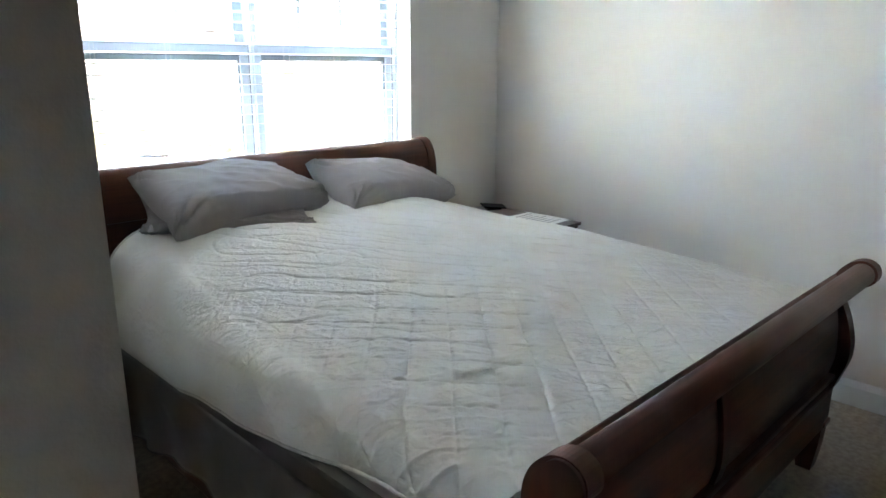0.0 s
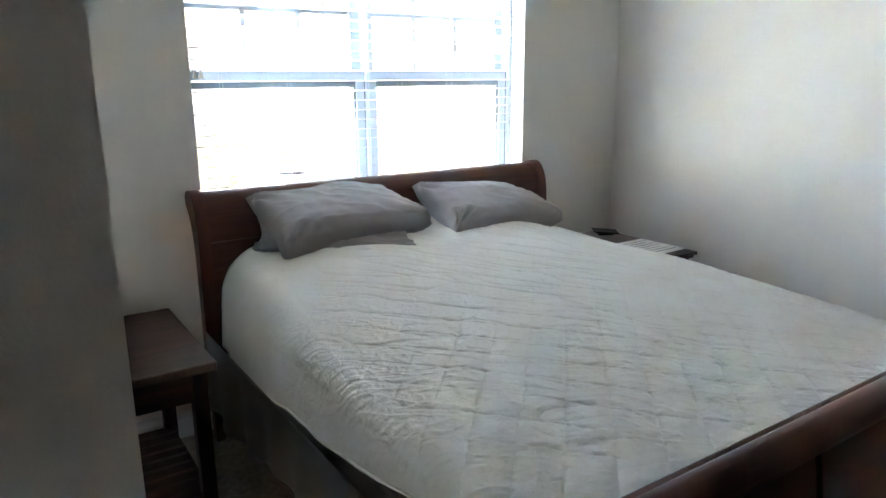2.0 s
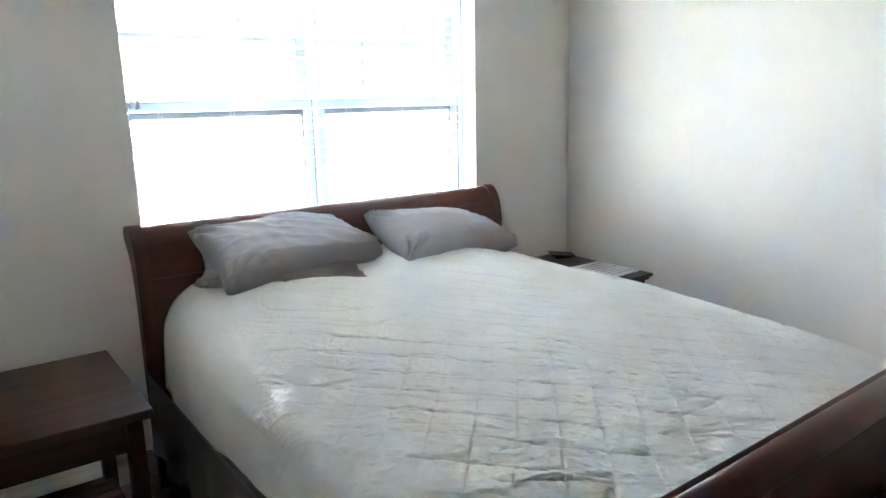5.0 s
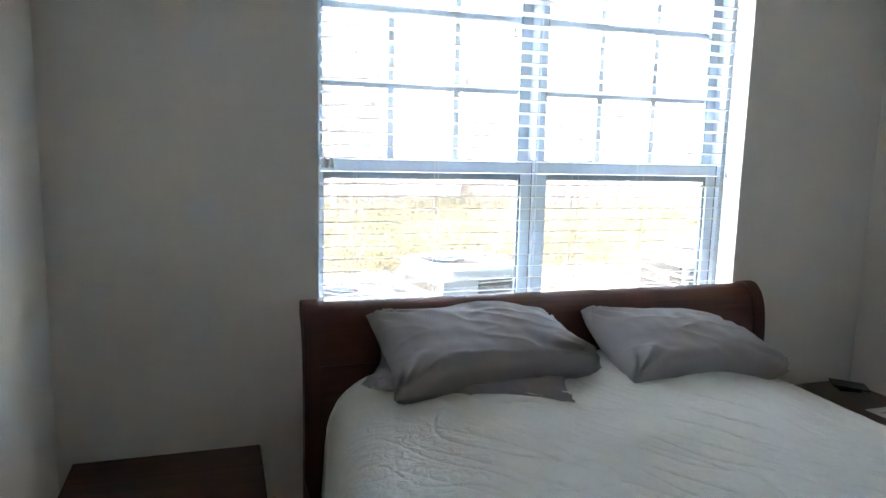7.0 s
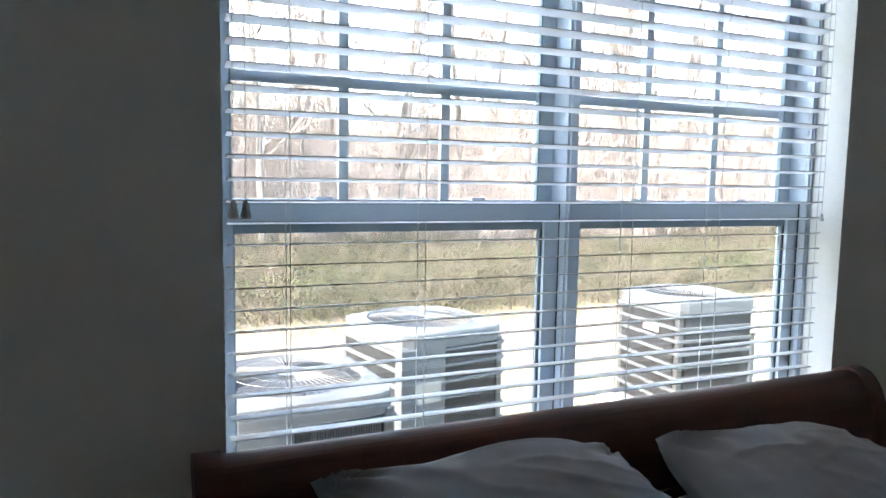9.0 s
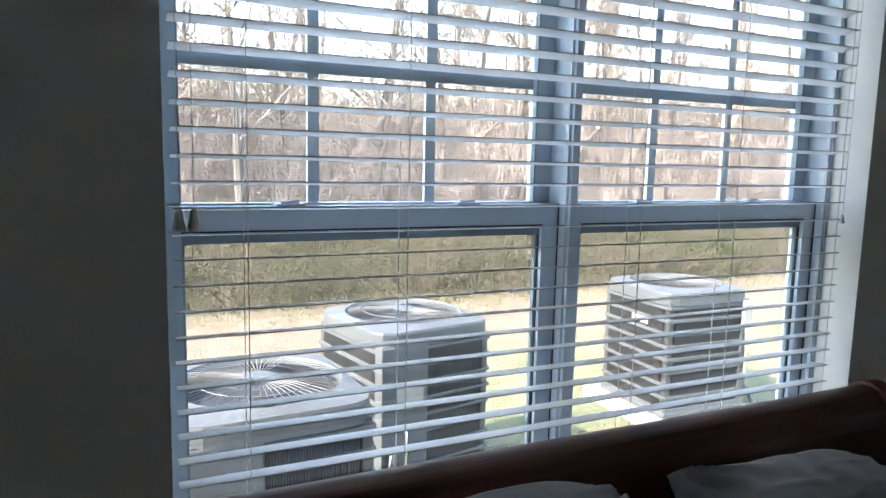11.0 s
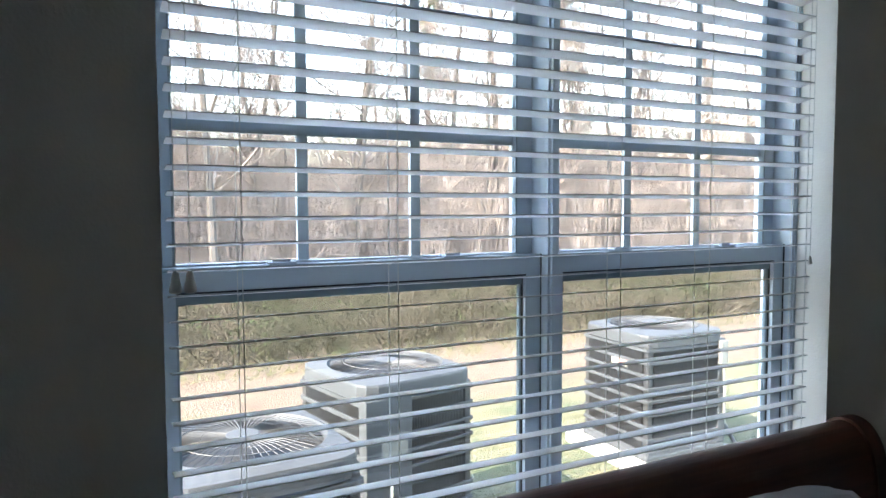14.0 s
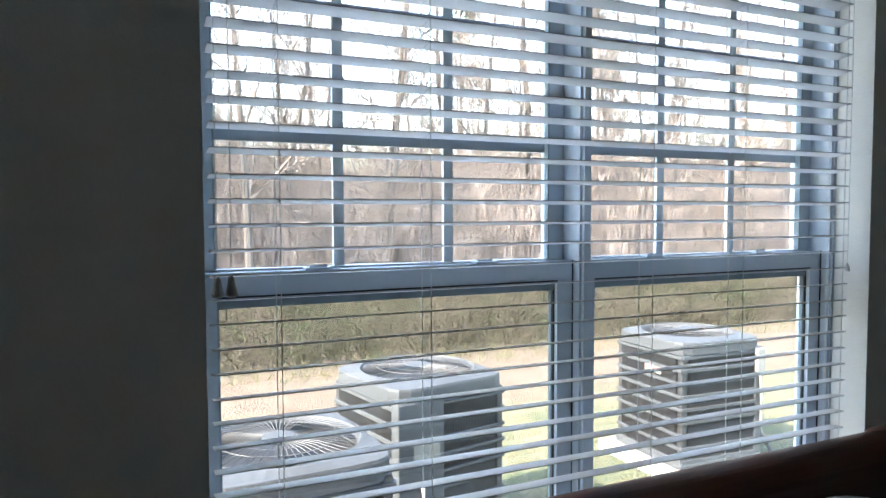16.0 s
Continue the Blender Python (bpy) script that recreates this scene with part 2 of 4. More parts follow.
M_LEAF = node_mat("green_shrub_leaf", (0.025, 0.042, 0.016), 0.95, var=(0.04, 0.052, 0.02), scale=3.0, spec=0.05)
M_PINE = node_mat("pine_needles", (0.04, 0.06, 0.0224), 0.8, var=(0.072, 0.088, 0.036), scale=3.0)


# ---------------------------------------------------------------- mesh helpers
def box(bm, lo, hi, bevel=0.0):
    vs = bmesh.ops.create_cube(bm, size=1.0)["verts"]
    for v in vs:
        v.co = Vector([lo[i] + (v.co[i] + 0.5) * (hi[i] - lo[i]) for i in range(3)])
    if bevel:
        es = list({e for v in vs for e in v.link_edges})
        bmesh.ops.bevel(bm, geom=es, offset=bevel, segments=2, affect="EDGES", profile=0.6)


def boxes(*list_of):
    bm = bmesh.new()
    for b in list_of:
        box(bm, *b)
    return bm


def prism(profile, axis, a, b):
    """A closed outline swept straight along an axis (0, 1 or 2) from a to b."""
    bm = bmesh.new()

    def at(p, s):
        q = list(p)
        q.insert(axis, s)
        return bm.verts.new(q)
    r0, r1 = [at(p, a) for p in profile], [at(p, b) for p in profile]
    n = len(profile)
    for i in range(n):
        bm.faces.new((r0[i], r0[(i + 1) % n], r1[(i + 1) % n], r1[i]))
    bm.faces.new(r0[::-1])
    bm.faces.new(r1)
    bmesh.ops.recalc_face_normals(bm, faces=bm.faces)
    return bm


def tube(bm, pts, radii, sides=5, cap=True):
    """A round bar through points."""
    rings = []
    for i, p in enumerate(pts):
        p = Vector(p)
        d = Vector(pts[min(i + 1, len(pts) - 1)]) - Vector(pts[max(i - 1, 0)])
        d = d.normalized() if d.length > 1e-9 else Vector((0, 0, 1))
        u = d.orthogonal().normalized()
        w = d.cross(u)
        r = radii[i] if isinstance(radii, (list, tuple)) else radii
        rings.append([bm.verts.new(p + r * (math.cos(k * 2 * math.pi / sides) * u + math.sin(k * 2 * math.pi / sides) * w)) for k in range(sides)])
    for a, b in zip(rings, rings[1:]):
        da = (a[0].co - b[0].co).length
        shift = min(range(sides), key=lambda s: (a[0].co - b[s].co).length) if da else 0
        for k in range(sides):
            bm.faces.new((a[k], a[(k + 1) % sides], b[(k + 1 + shift) % sides], b[(k + shift) % sides]))
    if cap and sides > 2:
        bm.faces.new(rings[0][::-1])
        bm.faces.new(rings[-1])


def turned(bm, profile, centre, sides=20):
    """A lathe shape about an upright axis: profile of (radius, height)."""
    rings = []
    for r, z in profile:
        rings.append([bm.verts.new((centre[0] + r * math.cos(k * 2 * math.pi / sides), centre[1] + r * math.sin(k * 2 * math.pi / sides), centre[2] + z)) for k in range(sides)])
    for a, b in zip(rings, rings[1:]):
        for k in range(sides):
            bm.faces.new((a[k], a[(k + 1) % sides], b[(k + 1) % sides], b[k]))
    bm.faces.new(rings[0][::-1])
    bm.faces.new(rings[-1])


def to_mesh(name, bm, mat, smooth=False):
    me = bpy.data.meshes.new(name)
    bm.normal_update()
    bm.to_mesh(me)
    bm.free()
    me.materials.append(mat)
    if smooth:
        me.shade_smooth()
    return me


def part(name, bm, mat, parent, label="", smooth=False):
    ob = new(name, to_mesh(name, bm, mat, smooth))
    ob.parent = parent
    if parent is not None:
        ob.matrix_parent_inverse = Matrix.Identity(4)
    if label:
        ob["label"] = label
    return ob


def part_of(name, mesh, parent, m=None):
    ob = new(name, mesh)
    ob.parent = parent
    if m is not None:
        ob.matrix_basis = m
    return ob


def thing(name, label, category, group=""):
    return tagged(new(name), label, category, group)


def structure(name, bm, mat, label, category):
    return tagged(new(name, to_mesh(name, bm, mat)), label, category, kind="structure")


# ---------------------------------------------------------------- room shell
XW, XE, YN, YS, XH, ZC = 0.302, 3.82, 3.09, -2.6, -1.5, 2.76
WX0, WX1, WZ0, WZ1, WT = 1.192, 3.052, 0.76, 2.60, 0.235     # window opening and wall depth

structure("floor", boxes(((XH - 0.15, YS - 0.15, -0.12), (XE + 0.15, YN + WT, 0.0))), M_CARPET, "brown-beige cut pile carpet over the whole room", "floor")
structure("ceiling", boxes(((XH - 0.15, YS - 0.15, ZC), (XE + 0.15, YN + WT, ZC + 0.12))), M_CEIL, "flat white painted ceiling above the bedroom", "ceiling")
structure("wall_north", boxes(((XW - 0.15, YN, 0), (WX0, YN + WT, ZC)), ((WX1, YN, 0), (XE + 0.15, YN + WT, ZC)),
                              ((WX0, YN, 0), (WX1, YN + WT, WZ0)), ((WX0, YN, WZ1), (WX1, YN + WT, ZC))), M_WALL, "off-white painted drywall around the window", "wall")
structure("wall_east", boxes(((XE, YS, 0), (XE + 0.15, YN, ZC))), M_WALL, "plain off-white painted wall beside the bed", "wall")
structure("wall_west", boxes(((XW - 0.15, 0.79, 0), (XW, YN, ZC))), M_WALL, "plain off-white painted wall by the table", "wall")
structure("wall_entry", boxes(((XH, 0.71, 0), (0.50, 0.79, ZC))), M_WALL, "short end of painted wall at the entry", "wall")
structure("wall_hall", boxes(((XH - 0.15, YS, 0), (XH, 0.71, ZC))), M_WALL, "plain painted wall of the entry", "wall")
# Added out of view: cuts the bounced light that reaches the entry wall.
structure("wall_light_block", boxes(((0.95, YS, 0), (1.05, -0.30, ZC))), M_WALL, "unseen plain wall added to keep light off the entry", "wall")
structure("wall_south", boxes(((XH - 0.15, YS - 0.15, 0), (XE + 0.15, YS, ZC))), M_WALL, "plain painted wall behind the entry", "wall")


def baseboard(a, b, out):
    """A moulded skirting along a straight wall from a to b, out = the way into the room."""
    prof = [(0.0, 0.0), (0.014, 0.0), (0.014, 0.095), (0.010, 0.112), (0.004, 0.125), (0.0, 0.125)]
    bm = bmesh.new()
    rows = []
    for p in (a, b):
        rows.append([bm.verts.new((p[0] + out[0] * d, p[1] + out[1] * d, z)) for d, z in prof])
    n = len(prof)
    for i in range(n):
        bm.faces.new((rows[0][i], rows[0][(i + 1) % n], rows[1][(i + 1) % n], rows[1][i]))
    bm.faces.new(rows[0][::-1])
    bm.faces.new(rows[1])
    bmesh.ops.recalc_face_normals(bm, faces=bm.faces)
    return structure("baseboard", bm, M_TRIM, "white painted moulded baseboard along the wall", "baseboard")


baseboard((XE, YS), (XE, YN), (-1, 0))
baseboard((XW, YN), (XE - 0.014, YN), (0, -1))
baseboard((XW, 0.79), (XW, YN - 0.014), (1, 0))
baseboard((XH, 0.71), (0.50, 0.71), (0, -1))
baseboard((XH, YS), (XE - 0.014, YS), (0, 1))


# ---------------------------------------------------------------- window units, sill, blind
YF = YN + 0.115       # room side of the window frames


def window_unit(name, x0, x1, sl, label):
    """A single-hung vinyl window: outer frame, upper sash with bars, lower sash in front."""
    w = tagged(new(name), label, "window", kind="structure")
    z0, z1, zr = WZ0 + 0.025, WZ1, 1.636
    f, s = 0.007, 0.046        # frame and right stile; sl: the left stile
    yl, yu = YF + 0.03, YF + 0.072        # fronts of the lower and the upper sash
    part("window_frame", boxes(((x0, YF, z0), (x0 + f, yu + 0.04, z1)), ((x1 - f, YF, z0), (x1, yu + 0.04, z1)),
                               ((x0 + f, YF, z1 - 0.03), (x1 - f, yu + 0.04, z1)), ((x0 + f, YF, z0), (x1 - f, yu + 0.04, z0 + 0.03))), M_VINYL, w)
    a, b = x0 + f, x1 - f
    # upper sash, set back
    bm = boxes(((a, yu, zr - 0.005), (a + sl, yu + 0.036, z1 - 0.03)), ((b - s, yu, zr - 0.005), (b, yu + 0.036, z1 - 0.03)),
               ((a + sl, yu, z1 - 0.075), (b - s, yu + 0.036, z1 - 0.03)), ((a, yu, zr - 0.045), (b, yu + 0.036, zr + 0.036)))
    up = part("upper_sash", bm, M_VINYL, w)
    g = part("pane", boxes(((a + sl, yu + 0.016, zr + 0.03), (b - s, yu + 0.021, z1 - 0.07))), M_GLASS, up)
    g.visible_shadow = False
    gx0, gx1, gz0, gz1 = a + sl, b - s, zr + 0.036, z1 - 0.075
    for k in (1, 2):
        xc = gx0 + (gx1 - gx0) * k / 3
        part("upright_bar", boxes(((xc - 0.0125, yu + 0.0225, gz0), (xc + 0.0125, yu + 0.032, gz1))), M_VINYL, up)
        zc = 1.668 + 0.291 * k
        part("cross_bar", boxes(((gx0, yu + 0.022, zc - 0.0125), (gx1, yu + 0.0325, zc + 0.0125))), M_VINYL, up)
    # beads along the stiles, dark to stand for the recess's shade
    part("shaded_glazing_bead", boxes(((gx0, yu - 0.003, gz0), (gx0 + 0.004, yu + 0.015, gz1)), ((gx1 - 0.004, yu - 0.003, gz0), (gx1, yu + 0.015, gz1))), M_BEADSHADE, up, "glazing bead coloured dark grey-blue for recess shade")
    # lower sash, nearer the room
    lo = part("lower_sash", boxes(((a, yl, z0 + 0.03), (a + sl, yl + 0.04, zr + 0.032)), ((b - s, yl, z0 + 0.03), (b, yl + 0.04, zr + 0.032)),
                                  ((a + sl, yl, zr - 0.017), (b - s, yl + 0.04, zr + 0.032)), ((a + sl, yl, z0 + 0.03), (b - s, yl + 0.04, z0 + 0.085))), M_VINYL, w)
    g = part("pane", boxes(((a + sl, yl + 0.032, z0 + 0.07), (b - s, yl + 0.037, zr - 0.01))), M_GLASS, lo)
    g.visible_shadow = False
    part("gasket", boxes(((b - 0.0015, yl - 0.004, z0 + 0.03), (b + 0.0025, yl + 0.002, zr + 0.034)),
                         ((a + sl, yl - 0.002, zr - 0.0205), (b - s, yl + 0.004, zr - 0.0165)),
                         ((b - s - 0.003, yl + 0.012, z0 + 0.085), (b - s + 0.002, yl + 0.016, zr - 0.03))), M_GASKET, lo, "thin black rubber seal")
    # dark band below the rail and beside the glass: shade as colour
    part("shaded_glazing_bead", boxes(((a + sl, yl + 0.012, zr - 0.043), (b - s, yl + 0.0315, zr - 0.0175)), ((b - s - 0.006, yl + 0.018, z0 + 0.085), (b - s - 0.0005, yl + 0.031, zr - 0.043)),
                               ((a + sl + 0.0005, yl + 0.018, z0 + 0.085), (a + sl + 0.006, yl + 0.031, zr - 0.043))),
         M_BEADSHADE, lo, "glazing bead coloured dark grey-blue for recess shade")
    # no groove is cut: a thin dark strip paints its shade
    part("groove_shade_strip", boxes(((a + 0.004, yl - 0.0015, zr + 0.0255), (b - 0.004, yl + 0.003, zr + 0.0275))), M_BEADSHADE, lo, "fine dark strip painting a groove's shade along the rail")
    for xl in (a + (b - a) * 0.27, a + (b - a) * 0.73):
        bm = bmesh.new()
        box(bm, (xl - 0.03, yl + 0.004, zr + 0.032), (xl + 0.03, yl + 0.034, zr + 0.037), 0.002)
        tube(bm, [(xl - 0.02, yl + 0.016, zr + 0.039), (xl + 0.02, yl + 0.02, zr + 0.040)], 0.003, 6)
        part("sash_lock", bm, M_VINYL, lo)
    for xl in (a + sl, b - s):
        d = 1 if xl < (a + b) / 2 else -1
        bm = bmesh.new()
        tube(bm, [(xl, yl + 0.03, zr - 0.046), (xl + d * 0.022, yl + 0.028, zr - 0.046), (xl + d * 0.022, yl + 0.028, zr - 0.072), (xl, yl + 0.03, zr - 0.072)], 0.0016, 4)
        part("tilt_latch", bm, M_GASKET, lo)
    return w


XM0, XM1 = 2.108, 2.128
window_unit("window_1", WX0 + 0.001, XM0, 0.028, "white vinyl single-hung window with grid in the upper sash")
window_unit("window_2", XM1, WX1 - 0.011, 0.036, "white vinyl single-hung window with grid in the upper sash")
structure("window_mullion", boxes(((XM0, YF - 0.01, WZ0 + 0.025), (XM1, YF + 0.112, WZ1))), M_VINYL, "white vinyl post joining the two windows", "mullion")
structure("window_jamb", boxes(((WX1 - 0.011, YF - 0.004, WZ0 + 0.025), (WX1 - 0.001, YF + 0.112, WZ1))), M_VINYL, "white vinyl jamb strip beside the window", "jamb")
structure("window_sill", boxes(((WX0 + 0.001, YN - 0.028, WZ0), (WX1 - 0.001, YF + 0.112, WZ0 + 0.025))), M_TRIM, "white painted sill board under the blind", "sill")

blind = thing("window_blind", "white horizontal faux-wood blind, lowered with slats open", "blind")
BX0, BX1, BY, PITCH = WX0 + 0.014, WX1 - 0.064, YN + 0.047, 0.0476
bmh = bmesh.new()
box(bmh, (BX0, YN + 0.018, WZ1 - 0.055), (BX1, YN + 0.078, WZ1 - 0.004), 0.004)
part("headrail", bmh, M_VINYL, blind)
bmh = bmesh.new()
box(bmh, (BX0, BY - 0.025, WZ0 + 0.03), (BX1, BY + 0.025, WZ0 + 0.045), 0.004)
part("bottom_rail", bmh, M_SLAT, blind)


def slat_mesh():
    """A gently crowned slat about its middle."""
    prof = [(-0.0245, -0.0009), (-0.012, -0.0001), (0.0, 0.0002), (0.012, -0.0001), (0.0245, -0.0009), (0.0245, 0.0012), (0.012, 0.002), (0.0, 0.0023), (-0.012, 0.002), (-0.0245, 0.0012)]
    half = (BX1 - BX0) / 2
    me = to_mesh("slat", prism(prof, 0, -half, half), M_SLAT)
    me.materials.append(M_EDGESHADE)
    # edge faces take the grey with shade painted in
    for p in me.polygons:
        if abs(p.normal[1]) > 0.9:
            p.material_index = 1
    return me


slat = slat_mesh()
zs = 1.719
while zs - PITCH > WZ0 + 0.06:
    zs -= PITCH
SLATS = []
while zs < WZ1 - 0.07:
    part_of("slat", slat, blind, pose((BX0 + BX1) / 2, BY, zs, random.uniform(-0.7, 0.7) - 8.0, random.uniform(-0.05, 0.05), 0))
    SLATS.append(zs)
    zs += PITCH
for xc in (1.334, 1.652, 2.256, 2.566, 2.966):
    for dy in (-0.0255, 0.0255):
        bm = bmesh.new()
        tube(bm, [(xc, BY + dy, WZ0 + 0.045), (xc, BY + dy, WZ1 - 0.05)], 0.0011, 4)
        part("ladder_cord", bm, M_CORD, blind)
    bm = bmesh.new()
    for z in SLATS:
        tube(bm, [(xc, BY - 0.0255, z + 0.003), (xc, BY + 0.0255, z - 0.007)], 0.0006, 3)
    tagged(part("ladder_string", bm, M_CORD, blind), kind="stuff")


def pull(x, y, z, top, length, label):
    """A hanging cord with its tassel."""
    bm = bmesh.new()
    tube(bm, [(x, y, z + length), (x + 0.001, y, (z + top) / 2), (x, y, top)], 0.0009, 4)
    c = part("pull_cord", bm, M_CORD, blind)
    bm = bmesh.new()
    k = length / 0.04
    turned(bm, [(0.003 * k, length), (0.006 * k, length * 0.9), (0.0075 * k, length * 0.6), (0.011 * k, length * 0.25), (0.0115 * k, length * 0.1), (0.008 * k, 0.0)], (x, y, z), 14)
    part("tassel", bm, M_TASSEL, c, label, True)


pull(1.2145, YN + 0.012, 1.634, WZ1 - 0.05, 0.04, "grey plastic bell tassel")
pull(1.2395, YN + 0.012, 1.634, WZ1 - 0.05, 0.04, "grey plastic bell tassel")
pull(2.984, YN + 0.02, 1.616, WZ1 - 0.05, 0.024, "small grey plastic tassel")


# ---------------------------------------------------------------- sleigh bed
HX0, HX1, FX0, FX1 = 1.12, 3.105, 1.215, 3.145


def offset_profile(p, d):
    """The outline moved outwards by d."""
    n, out = len(p), []
    for i in range(n):
        a, b = Vector(p[i - 1]), Vector(p[(i + 1) % n])
        t = (b - a).normalized()
        out.append((p[i][0] + t[1] * d, p[i][1] - t[0] * d))
    return out


def smooth_outline(p, steps=4):
    """A closed Catmull-Rom curve through the points."""
    out, n = [], len(p)
    for i in range(n):
        a, b, c, d = (Vector(p[(i + k) % n]) for k in (-1, 0, 1, 2))
        for s in range(steps):
            t = s / steps
            out.append(tuple(0.5 * (2 * b + (c - a) * t + (2 * a - 5 * b + 4 * c - d) * t * t + (3 * b - a - 3 * c + d) * t ** 3)))
    return out


bed = thing("sleigh_bed", "dark cherry wooden king sleigh bed with scrolled ends", "bed")
# outlines in (y, z), anticlockwise seen from +x
head_prof = smooth_outline([(2.945, 0.25), (2.985, 0.25), (2.985, 0.55), (2.985, 0.85), (3.005, 1.0), (3.05, 1.075), (3.078, 1.10), (3.082, 1.128), (3.062, 1.148),
                            (3.025, 1.155), (2.985, 1.135), (2.95, 1.07), (2.935, 0.95), (2.938, 0.75), (2.945, 0.5)])
part("headboard_panel", prism(head_prof, 0, HX0 + 0.05, HX1 - 0.05), M_WOOD, bed, smooth=False)
for x in (HX0, HX1 - 0.055):
    part("headboard_post", prism(offset_profile(head_prof, 0.009), 0, x, x + 0.055), M_WOODZ, bed)
    bm = bmesh.new()
    box(bm, (x + 0.004, 2.94, 0.0), (x + 0.051, 2.992, 0.30), 0.004)
    part("headboard_leg", bm, M_WOODZ, bed)
part("headboard_bead", boxes(((HX0 + 0.055, 2.925, 0.93), (HX1 - 0.055, 2.94, 0.945))), M_WOOD, bed)

FDY, FDZ = -0.022, -0.018
foot_prof = smooth_outline([(y + FDY, z + FDZ * min(1.0, (z - 0.36) / 0.4)) for y, z in [(0.795, 0.36), (0.735, 0.36), (0.712, 0.42), (0.690, 0.50), (0.690, 0.58), (0.712, 0.67), (0.742, 0.75), (0.738, 0.80),
                            (0.700, 0.806), (0.658, 0.822), (0.640, 0.855), (0.652, 0.893), (0.690, 0.910), (0.735, 0.896), (0.775, 0.85), (0.79, 0.78), (0.775, 0.66), (0.77, 0.55), (0.785, 0.45)]])
panel_prof = smooth_outline([(y + FDY, z + FDZ * min(1.0, (z - 0.36) / 0.4)) for y, z in [(0.79, 0.36), (0.765, 0.36), (0.752, 0.42), (0.735, 0.50), (0.735, 0.58), (0.745, 0.67), (0.760, 0.75), (0.762, 0.82), (0.785, 0.84), (0.795, 0.78), (0.79, 0.66), (0.785, 0.5)]])
part("footboard_panel", prism(panel_prof, 0, FX0 + 0.05, FX1 - 0.05), M_WOOD, bed)
N = 20
ring = [(0.670 + 0.043 * math.cos(2 * math.pi * k / N), 0.840 + 0.043 * math.sin(2 * math.pi * k / N)) for k in range(N)]
part("footboard_roll", prism(ring, 0, FX0 + 0.012, FX1 - 0.012), M_WOOD, bed, smooth=True)
for x, d in ((FX0, 1), (FX1, -1)):
    part("footboard_post", prism(foot_prof, 0, min(x + d * 0.008, x + d * 0.062), max(x + d * 0.008, x + d * 0.062)), M_WOODZ, bed)
    disc = [(0.670 + 0.048 * math.cos(2 * math.pi * k / 28), 0.840 + 0.048 * math.sin(2 * math.pi * k / 28)) for k in range(28)]
    part("scroll_cap", prism(disc, 0, min(x, x + d * 0.022), max(x, x + d * 0.022)), M_WOODZ, bed)
    a, b = min(x + d * 0.004, x + d * 0.07), max(x + d * 0.004, x + d * 0.07)
    part("footboard_leg", prism([(0.79, 0.0), (0.735, 0.0), (0.728, 0.05), (0.720, 0.12), (0.716, 0.2), (0.716, 0.36), (0.80, 0.36), (0.80, 0.05)], 0, a, b), M_WOODZ, bed)
    for z in (0.20, 0.375):
        bm = bmesh.new()
        box(bm, (a - 0.004, 0.706, z), (b + 0.004, 0.805, z + 0.022), 0.006)
        part("leg_moulding", bm, M_WOOD, bed)
# frame of the footboard's outer face
part("footboard_rail", boxes(((FX0 + 0.06, 0.712, 0.20), (FX1 - 0.06, 0.79, 0.36))), M_WOOD, bed)
bm = bmesh.new()
for z in (0.36, 0.41):
    box(bm, (FX0 + 0.06, 0.70, z), (FX1 - 0.06, 0.77, z + 0.022), 0.007)
part("footboard_moulding", bm, M_WOOD, bed)
mid = [(y - 0.016, z) for y, z in panel_prof]
part("centre_stile", prism(mid, 0, 2.035, 2.085), M_WOODZ, bed)
for x in (HX0 + 0.012, HX1 - 0.044):
    bm = bmesh.new()
    box(bm, (x, 0.80, 0.20), (x + 0.032, 2.94, 0.385), 0.005)
    part("side_rail", bm, M_WOODY, bed)
bm = bmesh.new()
for y in (1.25, 1.85, 2.45):
    box(bm, (HX0 + 0.044, y, 0.26), (HX1 - 0.044, y + 0.08, 0.285))
part("slat_support", bm, M_WOOD, bed)

spring = thing("box_spring", "box spring in plain grey cover on the bed frame", "box spring")
bm = bmesh.new()
box(bm, (HX0 + 0.10, 0.83, 0.29), (HX1 - 0.05, 2.93, 0.51), 0.02)
part("cover", bm, M_SKIRT, spring)
mattress = thing("mattress", "thick white mattress on its box spring", "mattress")
bm = bmesh.new()
box(bm, (HX0 + 0.115, 0.84, 0.515), (HX1 - 0.08, 2.92, 0.765), 0.05)
part("body", bm, M_SHEET, mattress)


def skirt():
    """Grey cloth hanging loose below the quilt, with a few soft folds."""
    bm = bmesh.new()
    ny, nz = 160, 14
    rows = []
    for j in range(ny + 1):
        v = j / ny
        y = 0.85 + v * 2.05
        hem = 0.27 + 0.05 * math.sin(v * 3.1 + 0.4) + 0.03 * noise.noise((y * 2.2, 3.0, 0.0)) - 0.06 * v
        col = []
        for i in range(nz + 1):
            u = i / nz
            z = 0.56 + (hem - 0.56) * u
            fold = 0.022 * u * math.sin(y * 19 + 2.0 * math.sin(y * 3.0)) + 0.02 * u * noise.noise((y * 6, u * 2, 1.0))
            pleat = 0.05 * u * math.exp(-((y - 1.32) / 0.035) ** 2)
            col.append(bm.verts.new((HX0 - 0.008 - 0.012 * u - fold * 0.6 - pleat, y, z)))
        rows.append(col)
    for a, b in zip(rows, rows[1:]):
        for i in range(nz):
            bm.faces.new((a[i], b[i], b[i + 1], a[i + 1]))
    edge = [r[-1].co.copy() for r in rows]
    bmesh.ops.solidify(bm, geom=list(bm.faces), thickness=0.003)
    return bm, edge


skirt_bm, skirt_edge = skirt()
